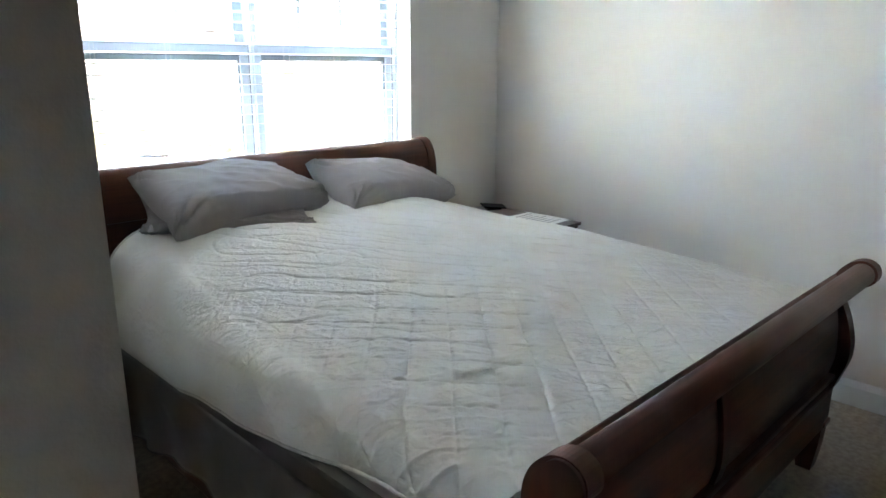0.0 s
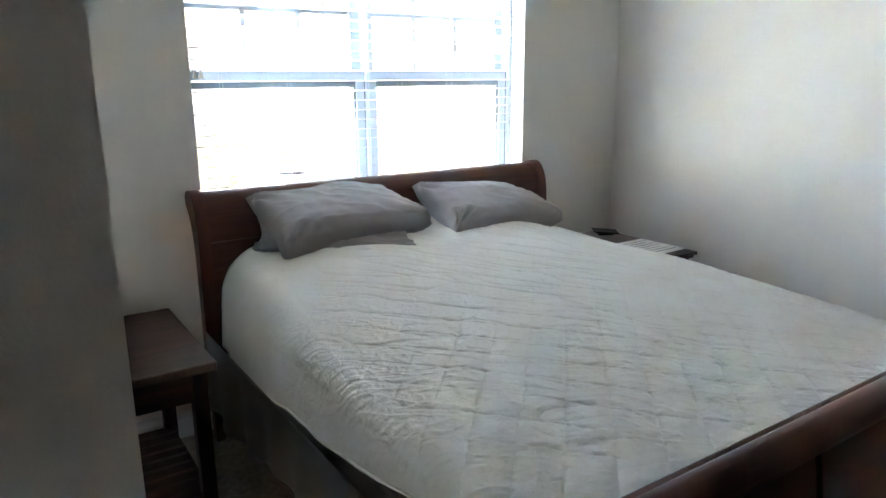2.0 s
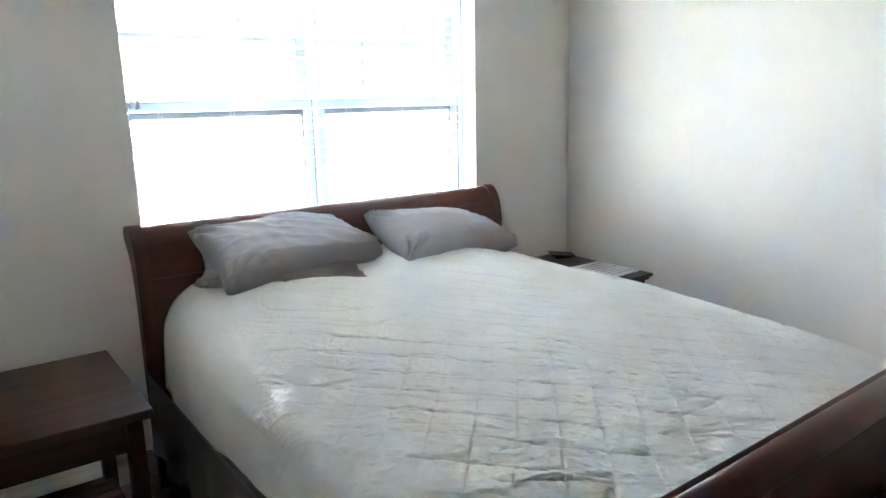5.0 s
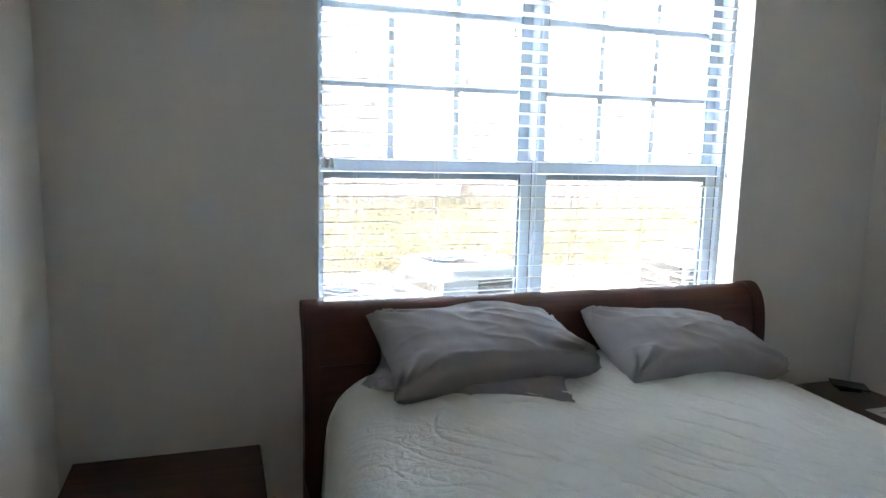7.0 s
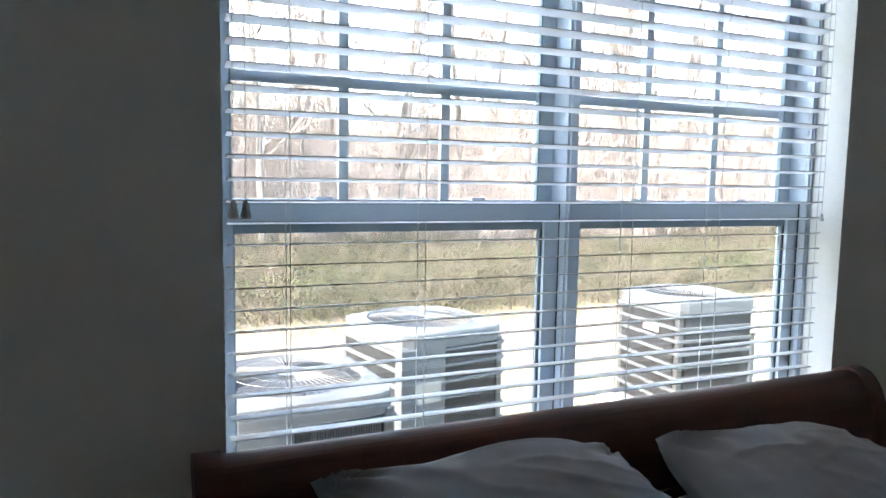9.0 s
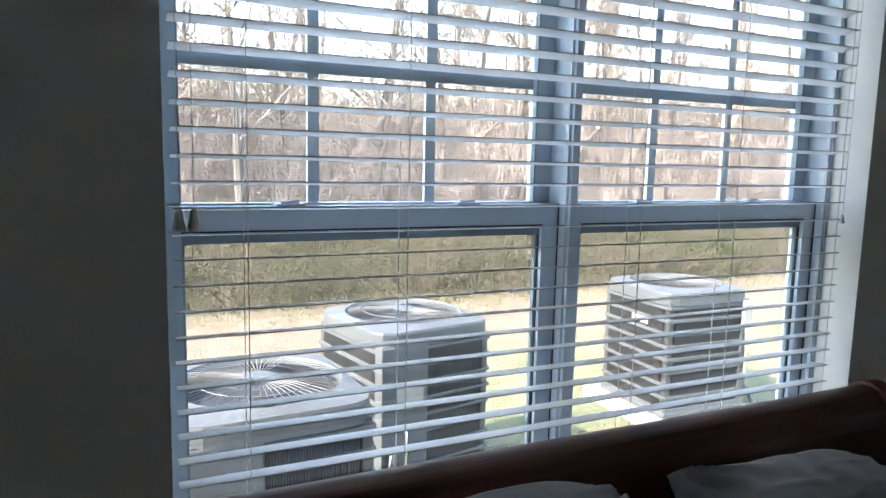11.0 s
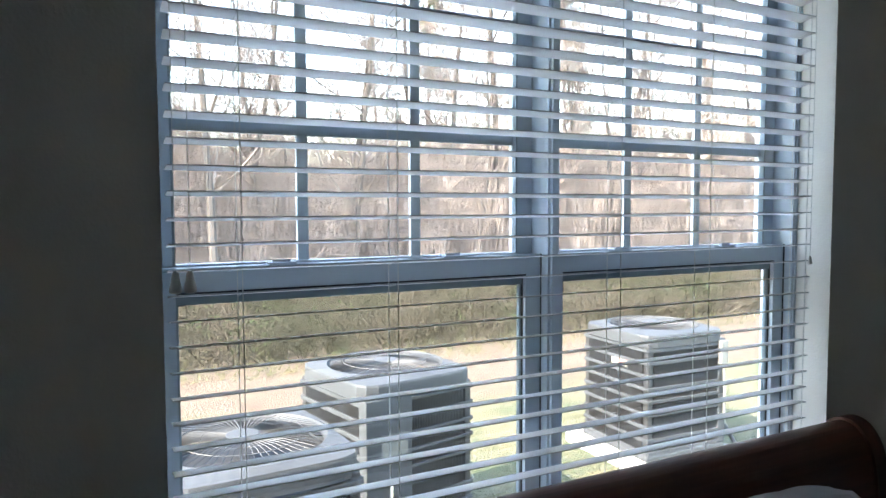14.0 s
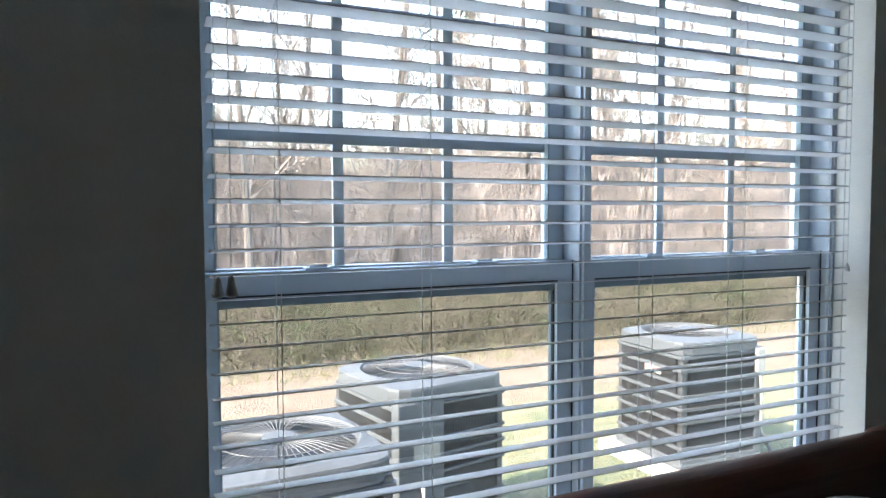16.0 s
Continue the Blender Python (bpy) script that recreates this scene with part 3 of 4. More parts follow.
bed_skirt = tagged(new("bed_skirt", to_mesh("bed_skirt", skirt_bm, M_SKIRT, True)), "loose grey bed skirt hanging below the quilt", "bed skirt")
bm = bmesh.new()
tube(bm, skirt_edge, 0.0035, 5)
part("hem", bm, M_SKIRT, bed_skirt, "narrow stitched hem", True)


def bed_height(x, y):
    """The height of the made bed's surface over the plan, softly crowned and higher where pillows lie underneath."""
    c = abs((x - 2.12) / 0.97) ** 3
    z = 0.79 + 0.06 * min(1.0, max(0.0, (y - 0.9) / 1.0)) - (0.03 if x < 2.12 else 0.05) * c
    head = min(1.0, max(0.0, (y - 1.75) / 0.95))
    side = min(1.0, max(0.0, (x - 2.5) / 0.5))
    z += 0.085 * head * head * (3 - 2 * head) * (1 - side * side * (3 - 2 * side)) * min(1.0, 0.45 + 0.55 * max(0.0, (x - 1.15) / 0.4))
    z += 0.010 * noise.noise((x * 2.0, y * 2.0, 7.0))
    return z


def quilt():
    bm = bmesh.new()
    nx, ny = 760, 600
    y0, y1 = 0.772, 2.88
    right, drop_r = HX1 - 0.045, 0.30
    grid = []
    for j in range(ny + 1):
        v = j / ny
        y = y0 + v * (y1 - y0)
        up = min(1.0, max(0.0, (y - 2.1) / 0.7))
        left = HX0 + 0.03 + 0.055 * up * up
        R = 0.055 + 0.15 * min(1.0, max(0.0, (y - 1.6) / 1.1)) ** 1.4
        hem = 0.675 - 0.20 * min(1.0, max(0.0, (y - 1.05) / 1.6)) + 0.012 * math.sin(y * 7)
        zl, zr = bed_height(left + R, y), bed_height(right - R, y)
        drop_l = zl - hem
        flat = (right - R) - (left + R)
        arc = R * math.pi / 2
        total = (drop_l - R) + arc + flat + arc + (drop_r - R)
        col = []
        for i in range(nx + 1):
            s = i / nx * total
            a = drop_l - R
            if s < a:
                d = a - s
                p, n = Vector((left - 0.018 * (d / 0.2) ** 0.8, y, zl - R - d)), Vector((-1, 0, 0.1))
            elif s < a + arc:
                k = (s - a) / R
                p, n = Vector((left + R - R * math.cos(k), y, zl - R + R * math.sin(k))), Vector((-math.cos(k), 0, math.sin(k)))
            elif s < a + arc + flat:
                x = left + R + (s - a - arc)
                p, n = Vector((x, y, bed_height(x, y))), Vector((0, 0, 1))
            elif s < a + 2 * arc + flat:
                k = (s - a - arc - flat) / R
                p, n = Vector((right - R + R * math.sin(k), y, zr - R + R * math.cos(k))), Vector((math.sin(k), 0, math.cos(k)))
            else:
                d = s - a - 2 * arc - flat
                p, n = Vector((right + 0.02 * d / 0.2, y, zr - R - d)), Vector((1, 0, 0.1))
            n.normalize()
            sx = s - a
            # two sets of stitched seams that cross in diamonds; one runs clear to the pillows, the other fades
            g = 0.153
            d1 = abs(((sx + y * 0.93) / g + 0.07 * noise.noise((sx * 2.4, y * 2.4, 0.0))) % 1.0 - 0.5) * 2
            d2 = abs(((sx - y * 0.93) / g + 0.06 * noise.noise((sx * 3, y * 3, 5.0))) % 1.0 - 0.5) * 2
            fade = min(1.0, max(0.0, (1.95 - y) / 0.8))
            near = min(1.0, max(0.0, (2.5 - y) / 0.75))
            e1, e2 = (1 - d1) * 0.052, (1 - d2) * 0.052
            seam1 = math.exp(-(e1 / 0.0034) ** 2) * (0.75 + 0.5 * noise.noise((sx * 4, y * 4, 3.0))) * (0.16 + 0.84 * near)
            seam2 = math.exp(-(e2 / 0.0038) ** 2) * (0.08 + 0.92 * fade) * (0.7 + 0.4 * noise.noise((sx * 4, y * 4, 8.0)))
            seam1 *= 1 - 0.45 * min(1.0, max(0.0, (a + arc - s) / 0.2))
            calm = 0.14 + 0.86 * min(1.0, max(0.0, (s - a - 0.7 * arc) / 0.28))
            puff = 0.0018 * calm * (1 - d1 ** 4) * (1 - (0.2 + 0.6 * fade) * d2 ** 4) - 0.0052 * calm * seam1 - 0.0036 * seam2
            # cloth drawn up by the thread: short ridges that start at a seam and die out between two
            q = sx * 0.73 - y * 0.68
            r = sx * 0.68 + y * 0.73
            patch = 0.75 + 0.7 * noise.noise((sx * 1.6, y * 1.6, 6.0))
            amp = (0.22 + 0.78 * fade) * max(0.15, patch)
            bend = 0.05 * noise.noise((sx * 5, y * 5, 1.0))
            pull = math.exp(-(e1 / 0.022) ** 2)
            w1 = noise.noise((sx * 20 + bend * 20, y * 62 + sx * 30, 2.0)) * 0.0044 * amp * (0.35 + 0.9 * pull)
            w2 = noise.noise((sx * 40, y * 40, 4.0)) * 0.0022 * (0.25 + 0.7 * fade)
            w3 = (1 - abs(noise.noise((q * 3.4, (r + bend) * 17, 9.0)))) ** 16 * 0.0036 * (0.2 + 0.8 * amp)
            w3 -= calm * (1 - abs(noise.noise((q * 2.2 + 7, (r + bend) * 8, 12.0)))) ** 30 * 0.0058 * (0.55 + 0.45 * patch)
            hang = min(1.0, max(0.0, (a - s) / 0.12))
            w1, w3 = w1 * (1 - 0.6 * hang), w3 * (1 - 0.7 * hang)
            side = 0.016 * noise.noise((y * 5.5, 11.0, 0.0)) * min(1, max(0, (a - s) / 0.15))
            col.append(bm.verts.new(p + n * (0.012 + puff + w1 + w2 + w3 + side)))
        grid.append(col)
    for a, b in zip(grid, grid[1:]):
        for i in range(nx):
            bm.faces.new((a[i], a[i + 1], b[i + 1], b[i]))
    bmesh.ops.recalc_face_normals(bm, faces=bm.faces)
    edge = [v.co.copy() for v in [g[0] for g in grid][::2]] + [v.co.copy() for v in grid[-1][::2]]
    return bm, edge


quilt_bm, quilt_edge = quilt()
quilt_ob = tagged(new("quilt", to_mesh("quilt", quilt_bm, M_QUILT, True)), "pale grey-white quilt stitched in diamonds, spread over the bed", "quilt")


bm = bmesh.new()
tube(bm, quilt_edge, 0.006, 5)
part("binding", bm, M_QUILT, quilt_ob, "narrow stitched binding", True)


def pillow_mesh(L, W, T, seed, droop=0.0):
    """A plump pillow about its middle: length x, depth y, corners drawn out to tips, with creases from the corners."""
    bm = bmesh.new()
    n, m = 84, 60
    top, bot = [], []
    for j in range(m + 1):
        rt, rb = [], []
        for i in range(n + 1):
            u, v = 2 * i / n - 1, 2 * j / m - 1
            pinch_x = 1 - 0.09 * (1 - abs(v) ** 2.0) * abs(u) ** 5
            pinch_y = 1 - (0.07 if v > 0 else 0.015) * (1 - abs(u) ** 2.0) * abs(v) ** 5
            # sides draw in between the corners
            x, y = u * L / 2 * pinch_x, v * W / 2 * pinch_y
            e = max(0.0, (1 - abs(u) ** 4.0)) ** 0.5 * max(0.0, (1 - abs(v) ** (6.0 if v < 0 else 3.0))) ** 0.5
            e = e ** 0.9
            cr = 0.0
            for cx, cy in ((-1, -1), (1, -1), (-1, 1), (1, 1)):
                dx, dy = u - cx, v - cy
                rr = math.hypot(dx, dy)
                ang = math.atan2(dy, dx)
                cr += 0.024 * math.sin(ang * 13 + seed * 2 + noise.noise((rr * 3, seed, 0)) * 2) * math.exp(-(rr / 0.42) ** 2)
            cr += 0.012 * noise.noise((u * 1.7 + seed, v * 1.7, 1.0)) + 0.005 * noise.noise((u * 6 + seed, v * 3, 2.0)) + 0.005 * (1 - abs(noise.noise((u * 1.3 + seed, v * 2.6 + u, 3.0)))) ** 10
            fall = -droop * max(0.0, (u - 0.1) / 0.9) ** 1.6 * ((v + 1) / 2) ** 1.2
            y += 0.9 * fall
            fall += 0.05 * max(0.0, -u) ** 3 * max(0.0, v) ** 2
            zt = T * 0.55 * e + cr * min(1.0, e * 3) + fall
            zb = -T * 0.45 * e + 0.3 * cr * min(1.0, e * 3) + fall
            rt.append(bm.verts.new((x, y, zt)))
            rb.append(bm.verts.new((x, y, zb - 0.0006)))
        top.append(rt)
        bot.append(rb)
    for g, flip in ((top, False), (bot, True)):
        for a, b in zip(g, g[1:]):
            for i in range(n):
                q = (a[i], a[i + 1], b[i + 1], b[i])
                bm.faces.new(q[::-1] if flip else q)
    edge_t = top[0] + [r[-1] for r in top[1:]] + top[-1][::-1][1:] + [r[0] for r in top[::-1][1:-1]]
    edge_b = bot[0] + [r[-1] for r in bot[1:]] + bot[-1][::-1][1:] + [r[0] for r in bot[::-1][1:-1]]
    k = len(edge_t)
    for i in range(k):
        bm.faces.new((edge_t[i], edge_b[i], edge_b[(i + 1) % k], edge_t[(i + 1) % k]))
    bmesh.ops.recalc_face_normals(bm, faces=bm.faces)
    return bm


def pillow(label, L, W, T, seed, m, droop=0.0):
    ob = tagged(new("pillow", to_mesh("pillow", pillow_mesh(L, W, T, seed, droop), M_PILLOW, True)), label, "pillow", "pillows on the bed")
    ob.matrix_world = m
    return ob


pillow("plump grey pillow leaning on a flatter one", 0.75, 0.385, 0.195, 1.0, pose(1.715, 2.755, 1.03, 22, -3, 2), 0.07)
pillow("plump grey pillow with creased case against the headboard", 0.74, 0.39, 0.185, 4.0, pose(2.545, 2.745, 0.98, 20, 2, 4), 0.07)
pillow("flat grey pillow underneath with its case corner showing", 0.70, 0.28, 0.05, 7.0, pose(1.65, 2.685, 0.953, 9, 3, -24))

# ---------------------------------------------------------------- bedside tables


def side_table():
    """A brown end table: thick top, apron, square tapered legs, slatted lower shelf."""
    x0, x1, y0, y1, h = 0.392, 0.963, 2.178, 2.868, 0.709
    t = thing("side_table", "reddish-brown wooden side table with slatted lower shelf", "table")
    bm = bmesh.new()
    box(bm, (x0, y0, h - 0.032), (x1, y1, h), 0.005)
    part("tabletop", bm, M_TABLE, t)
    i = 0.035
    part("apron", boxes(((x0 + i, y0 + i, h - 0.14), (x1 - i, y0 + i + 0.02, h - 0.032)), ((x0 + i, y1 - i - 0.02, h - 0.14), (x1 - i, y1 - i, h - 0.032)),
                        ((x0 + i, y0 + i + 0.02, h - 0.14), (x0 + i + 0.02, y1 - i - 0.02, h - 0.032)), ((x1 - i - 0.02, y0 + i + 0.02, h - 0.14), (x1 - i, y1 - i - 0.02, h - 0.032))), M_TABLE, t)
    for lx in (x0 + i - 0.006, x1 - i - 0.044):
        for ly in (y0 + i - 0.006, y1 - i - 0.044):
            bm = bmesh.new()
            box(bm, (lx, ly, 0.0), (lx + 0.05, ly + 0.05, h - 0.032), 0.003)
            part("leg", bm, M_TABLEZ, t)
    for sx in (x0 + i + 0.004, x1 - i - 0.028):
        part("shelf_rail", boxes(((sx, y0 + 0.08, 0.15), (sx + 0.024, y1 - 0.08, 0.19))), M_TABLE, t)
    n = 9
    for k in range(n):
        y = y0 + 0.05 + (y1 - y0 - 0.1 - 0.05) * k / (n - 1)
        bm = bmesh.new()
        box(bm, (x0 + i + 0.01, y, 0.19), (x1 - i - 0.01, y + 0.05, 0.205), 0.002)
        part("shelf_slat", bm, M_TABLE, t)
    return t


side_table()


def nightstand():
    """A dark nightstand: moulded top, body with two drawers, bracket feet."""
    x0, x1, y0, y1, h = 3.165, 3.535, 2.19, 2.89, 0.718
    t = thing("nightstand", "espresso-dark wooden nightstand with moulded top edge", "nightstand")
    bm = bmesh.new()
    box(bm, (x0, y0, h - 0.018), (x1, y1, h), 0.005)
    box(bm, (x0 + 0.012, y0 + 0.012, h - 0.036), (x1 - 0.012, y1 - 0.012, h - 0.018), 0.006)
    part("top", bm, M_ESPRESSO, t)
    part("body", boxes(((x0 + 0.03, y0 + 0.03, 0.1), (x1 - 0.03, y1 - 0.02, h - 0.036))), M_ESPRESSO, t)
    for z0, z1 in ((0.13, 0.39), (0.41, 0.655)):
        bm = bmesh.new()
        box(bm, (x0 + 0.045, y0 + 0.012, z0), (x1 - 0.045, y0 + 0.031, z1), 0.004)
        d = part("drawer", bm, M_ESPRESSO, t)
        bm = bmesh.new()
        turned(bm, [(0.006, 0), (0.006, 0.012), (0.014, 0.02), (0.014, 0.026), (0.008, 0.03)], (0, 0, 0), 14)
        bm.transform(pose((x0 + x1) / 2, y0 + 0.012, (z0 + z1) / 2, 90, 0, 0))
        part("knob", bm, M_CHROME, d)
    for fx in (x0 + 0.03, x1 - 0.08):
        for fy in (y0 + 0.03, y1 - 0.07):
            bm = bmesh.new()
            box(bm, (fx, fy, 0.0), (fx + 0.05, fy + 0.05, 0.1), 0.006)
            part("foot", bm, M_ESPRESSO, t)
    return t


nightstand()


def paper_sheets():
    p = thing("papers", "white printed papers lying on the nightstand", "paper")
    for k in range(3):
        bm = bmesh.new()
        box(bm, (-0.115, -0.15, 0.0), (0.115, 0.15, 0.0012))
        bm.transform(pose(3.41 + 0.004 * k, 2.425 - 0.006 * k, 0.7155 + 0.0014 * k, 0, 0, -3 + 2.5 * k))
        part("sheet", bm, M_PAPER, p)
    for k in range(7):
        bm = bmesh.new()
        box(bm, (-0.09, -0.004, 0.0), (0.09 - 0.02 * (k % 3), 0.004, 0.0003))
        bm.transform(pose(3.415, 2.31 + 0.035 * k, 0.7198, 0, 0, 2))
        part("text_line", bm, M_INK, p)


paper_sheets()
remote = thing("phone", "black phone resting tilted on a small black stand", "phone")
bm = bmesh.new()
box(bm, (-0.036, -0.075, 0.0), (0.036, 0.075, 0.009), 0.004)
bm.transform(pose(3.44, 2.77, 0.735, 6, -8, 62))
part("body", bm, M_BLACK, remote)
bm = bmesh.new()
box(bm, (-0.03, -0.045, 0.0), (0.03, 0.045, 0.022), 0.006)
bm.transform(pose(3.44, 2.77, 0.715, 0, 0, 62))
part("stand", bm, M_BLACK, remote)

# ---------------------------------------------------------------- outside: ground
GZ = -0.14


def yard_height(x, y):
    """Flat by the house, a scraped earth strip, then a ditch bank that falls and the wood floor beyond."""
    z = GZ
    if y > 9.8:
        z += 0.5 * min(1.0, (y - 9.8) / 5.5)
    if y > 16:
        z += 0.03 * (y - 16)
    return z + (0.05 * noise.noise((x * 0.5, y * 0.5, 0)) if y > 6 else 0.0)


def yard():
    bm = bmesh.new()
    ys = [YN + WT, 4.5, 6, 7, 8, 9, 9.5, 10, 10.5, 11, 11.5, 12, 12.5, 13, 14, 16, 18, 21, 25, 32, 45, 80, 200, 900]
    xs = [-900, -200, -60, -30, -20, -15, -11, -8, -6, -4, -2, 0, 1, 2, 3, 4, 5, 6, 7, 8, 10, 12, 14, 17, 20, 25, 30, 40, 60, 200, 900]
    g = [[bm.verts.new((x, y, yard_height(x, min(y, 60)))) for x in xs] for y in ys]
    for a, b in zip(g, g[1:]):
        for i in range(len(xs) - 1):
            bm.faces.new((a[i], a[i + 1], b[i + 1], b[i]))
    near = [bm.verts.new((x, -900, GZ)) for x in xs]
    for i in range(len(xs) - 1):
        bm.faces.new((near[i], near[i + 1], g[0][i + 1], g[0][i]))
    return bm


structure("ground", yard(), M_GROUND, "patchy lawn and bare earth behind the house", "ground")

# ---------------------------------------------------------------- condensing units


def ac_unit(w, h, label):
    """A square condensing unit about its base: pan, corner posts, louvred sides, coil, top with round fan guard."""
    u = thing("air_conditioner", label, "air conditioner", "units beside the house")
    r = w / 2
    bm = bmesh.new()
    box(bm, (-r, -r, 0), (r, r, 0.05), 0.015)
    part("base_pan", bm, M_ACPAINT, u)
    bm = bmesh.new()
    box(bm, (-r + 0.04, -r + 0.04, 0.05), (r - 0.04, r - 0.04, h - 0.10))
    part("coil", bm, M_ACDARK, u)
    for sx in (-1, 1):
        for sy in (-1, 1):
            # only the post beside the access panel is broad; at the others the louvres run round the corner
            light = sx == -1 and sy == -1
            k = 0.033 if light else 0.024
            bm = bmesh.new()
            cx, cy = sx * (r - 0.002 - k), sy * (r - 0.002 - k)
            if not light:
                cx, cy = cx - sx * 0.012, cy - sy * 0.012
            box(bm, (cx - k, cy - k, 0.05), (cx + k, cy + k, h - 0.09), 0.014)
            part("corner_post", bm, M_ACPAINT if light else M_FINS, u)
    # louvre panels: long slots between thin ribs
    rows = 8
    for face in range(4):
        m = pose(0, 0, 0, 0, 0, 90 * face)
        bm = bmesh.new()
        for k in range(rows + 1):
            z = 0.06 + (h - 0.19) * k / rows
            box(bm, (-r + (0.06 if face == 0 else 0.012), -r + 0.003, z - (0.008 if face == 0 else 0.0125)), (r - (0.06 if face == 3 else 0.012), -r + 0.03, z + (0.008 if face == 0 else 0.0125)), 0.003)
        bm.transform(m)
        part("louvre", bm, M_ACPAINT, u)
        bm = bmesh.new()
        fins = 54
        for k in range(fins):
            x = -r + 0.08 + (2 * r - 0.16) * k / (fins - 1)
            box(bm, (x - 0.002, -r + 0.012, 0.06), (x + 0.002, -r + 0.026, h - 0.13))
        bm.transform(m)
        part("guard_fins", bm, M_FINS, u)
    # control corner panel facing the house
    bm = bmesh.new()
    box(bm, (-r + 0.005, -r - 0.004, 0.05), (-r + 0.30, -r + 0.03, h - 0.10), 0.008)
    panel = part("access_panel", bm, M_ACPAINT, u)
    part("rating_plate", boxes(((-r + 0.10, -r - 0.0055, h - 0.42), (-r + 0.27, -r - 0.0045, h - 0.30))), M_STICKER, panel, "pale printed rating label")
    # top: square sheet with round opening and rolled rim
    bm = bmesh.new()
    n, ro = 48, r * 0.87
    loops = []
    for rad, z, sq in ((ro, h - 0.03, 0), (ro + 0.015, h, 0), (ro + 0.025, h - 0.003, 0), (r * 1.01, h - 0.022, 1), (r * 1.02, h - 0.035, 1), (r * 1.02, h - 0.11, 1)):
        ring_v = []
        for k in range(n):
            a = 2 * math.pi * k / n
            c, s = math.cos(a), math.sin(a)
            if sq:
                e = 7.0
                q = rad / ((abs(c) ** e + abs(s) ** e) ** (1 / e))
                ring_v.append(bm.verts.new((q * c, q * s, z)))
            else:
                ring_v.append(bm.verts.new((rad * c, rad * s, z)))
        loops.append(ring_v)
    for a, b in zip(loops, loops[1:]):
        for k in range(n):
            bm.faces.new((a[k], a[(k + 1) % n], b[(k + 1) % n], b[k]))
    bmesh.ops.recalc_face_normals(bm, faces=bm.faces)
    bmesh.ops.solidify(bm, geom=list(bm.faces), thickness=0.004)
    part("top_cover", bm, M_ACPAINT, u)
    bm = bmesh.new()
    spokes = 60
    for k in range(spokes):
        a = 2 * math.pi * k / spokes
        c, s = math.cos(a), math.sin(a)
        tube(bm, [(0.06 * c, 0.06 * s, h + 0.012), (ro * 0.6 * c, ro * 0.6 * s, h + 0.012), (ro * c, ro * s, h - 0.004)], 0.0018, 3, False)
    for rad in (0.5, 0.75):
        tube(bm, [(ro * rad * math.cos(2 * math.pi * k / 40), ro * rad * math.sin(2 * math.pi * k / 40), h + 0.010) for k in range(41)], 0.002, 3, False)
    guard = part("fan_guard", bm, M_WIRE, u)
    bm = bmesh.new()
    turned(bm, [(0.07, -0.004), (0.074, 0.01), (0.062, 0.016), (0.02, 0.018)], (0, 0, h), 24)
    part("hub_plate", bm, M_ACPAINT, guard)
    bm = bmesh.new()
    turned(bm, [(0.075, 0), (0.075, 0.10), (0.03, 0.11)], (0, 0, h - 0.19), 18)
    for k in range(3):
        bl = bmesh.new()
        vs = [bl.verts.new(p) for p in ((0.07, -0.05, -0.03), (ro * 0.92, -0.12, -0.05), (ro * 0.95, 0.10, 0.03), (0.07, 0.05, 0.02))]
        bl.faces.new(vs)
        bmesh.ops.solidify(bl, geom=list(bl.faces), thickness=0.004)
        bl.transform(pose(0, 0, h - 0.13, 0, 0, 120 * k + 20))
        me = bpy.data.meshes.new("blade")
        bl.to_mesh(me)
        bm.from_mesh(me)
        bl.free()
    part("fan", bm, M_ACDARK, u)
    return u


def pad(x, y, a, s, rz):
    bm = bmesh.new()
    box(bm, (-s, -s, GZ - 0.08), (s, s, a), 0.012)
    ob = tagged(new("concrete_pad", to_mesh("concrete_pad", bm, M_CONC)), "pale concrete equipment pad on the lawn", "pad")
    ob.matrix_world = pose(x, y, 0, 0, 0, rz)


PADZ = GZ + 0.08
SPOTS = ((2.62, 5.54, 11, 1.0), (1.60, 4.54, 4, 0.97), (5.02, 5.84, 88, 1.02))
ac = ac_unit(0.75, 0.885 - PADZ, "grey square condensing unit on a concrete pad")
for k, (x, y, rz, s) in enumerate(SPOTS):
    m = pose(x, y, PADZ, 0, 0, rz) @ Matrix.Diagonal((s, s, 1, 1))
    unit = ac if k == 0 else copy_thing(ac, m)
    unit.matrix_basis = m
    pad(x, y, PADZ, 0.47 * s, rz)
bm = bmesh.new()
box(bm, (-0.16, 0.374, 0.66), (0.02, 0.378, 0.71))
part("warning_sticker", bm, M_STICKER, unit, "pale sticker with a red band")
bm = bmesh.new()
box(bm, (-0.15, 0.377, 0.685), (0.01, 0.3795, 0.703))
part("sticker_band", bm, M_RED, unit, "red printed band")
bm = bmesh.new()
box(bm, (-0.405, -0.37, 0.66), (-0.374, -0.30, 0.84), 0.006)
disconnect = part("disconnect_box", bm, M_STICKER, unit, "pale grey electrical box")
bm = bmesh.new()
tube(bm, [(-0.39, -0.34, 0.66), (-0.40, -0.345, 0.45), (-0.39, -0.35, 0.25)], 0.011, 7)
part("conduit", bm, M_STICKER, disconnect)


def line_set(pts, rad, mat, label):
    bm = bmesh.new()
    tube(bm, pts, rad, 8)
    return tagged(new("refrigerant_hose", to_mesh("refrigerant_hose", bm, mat, True)), label, "hose")


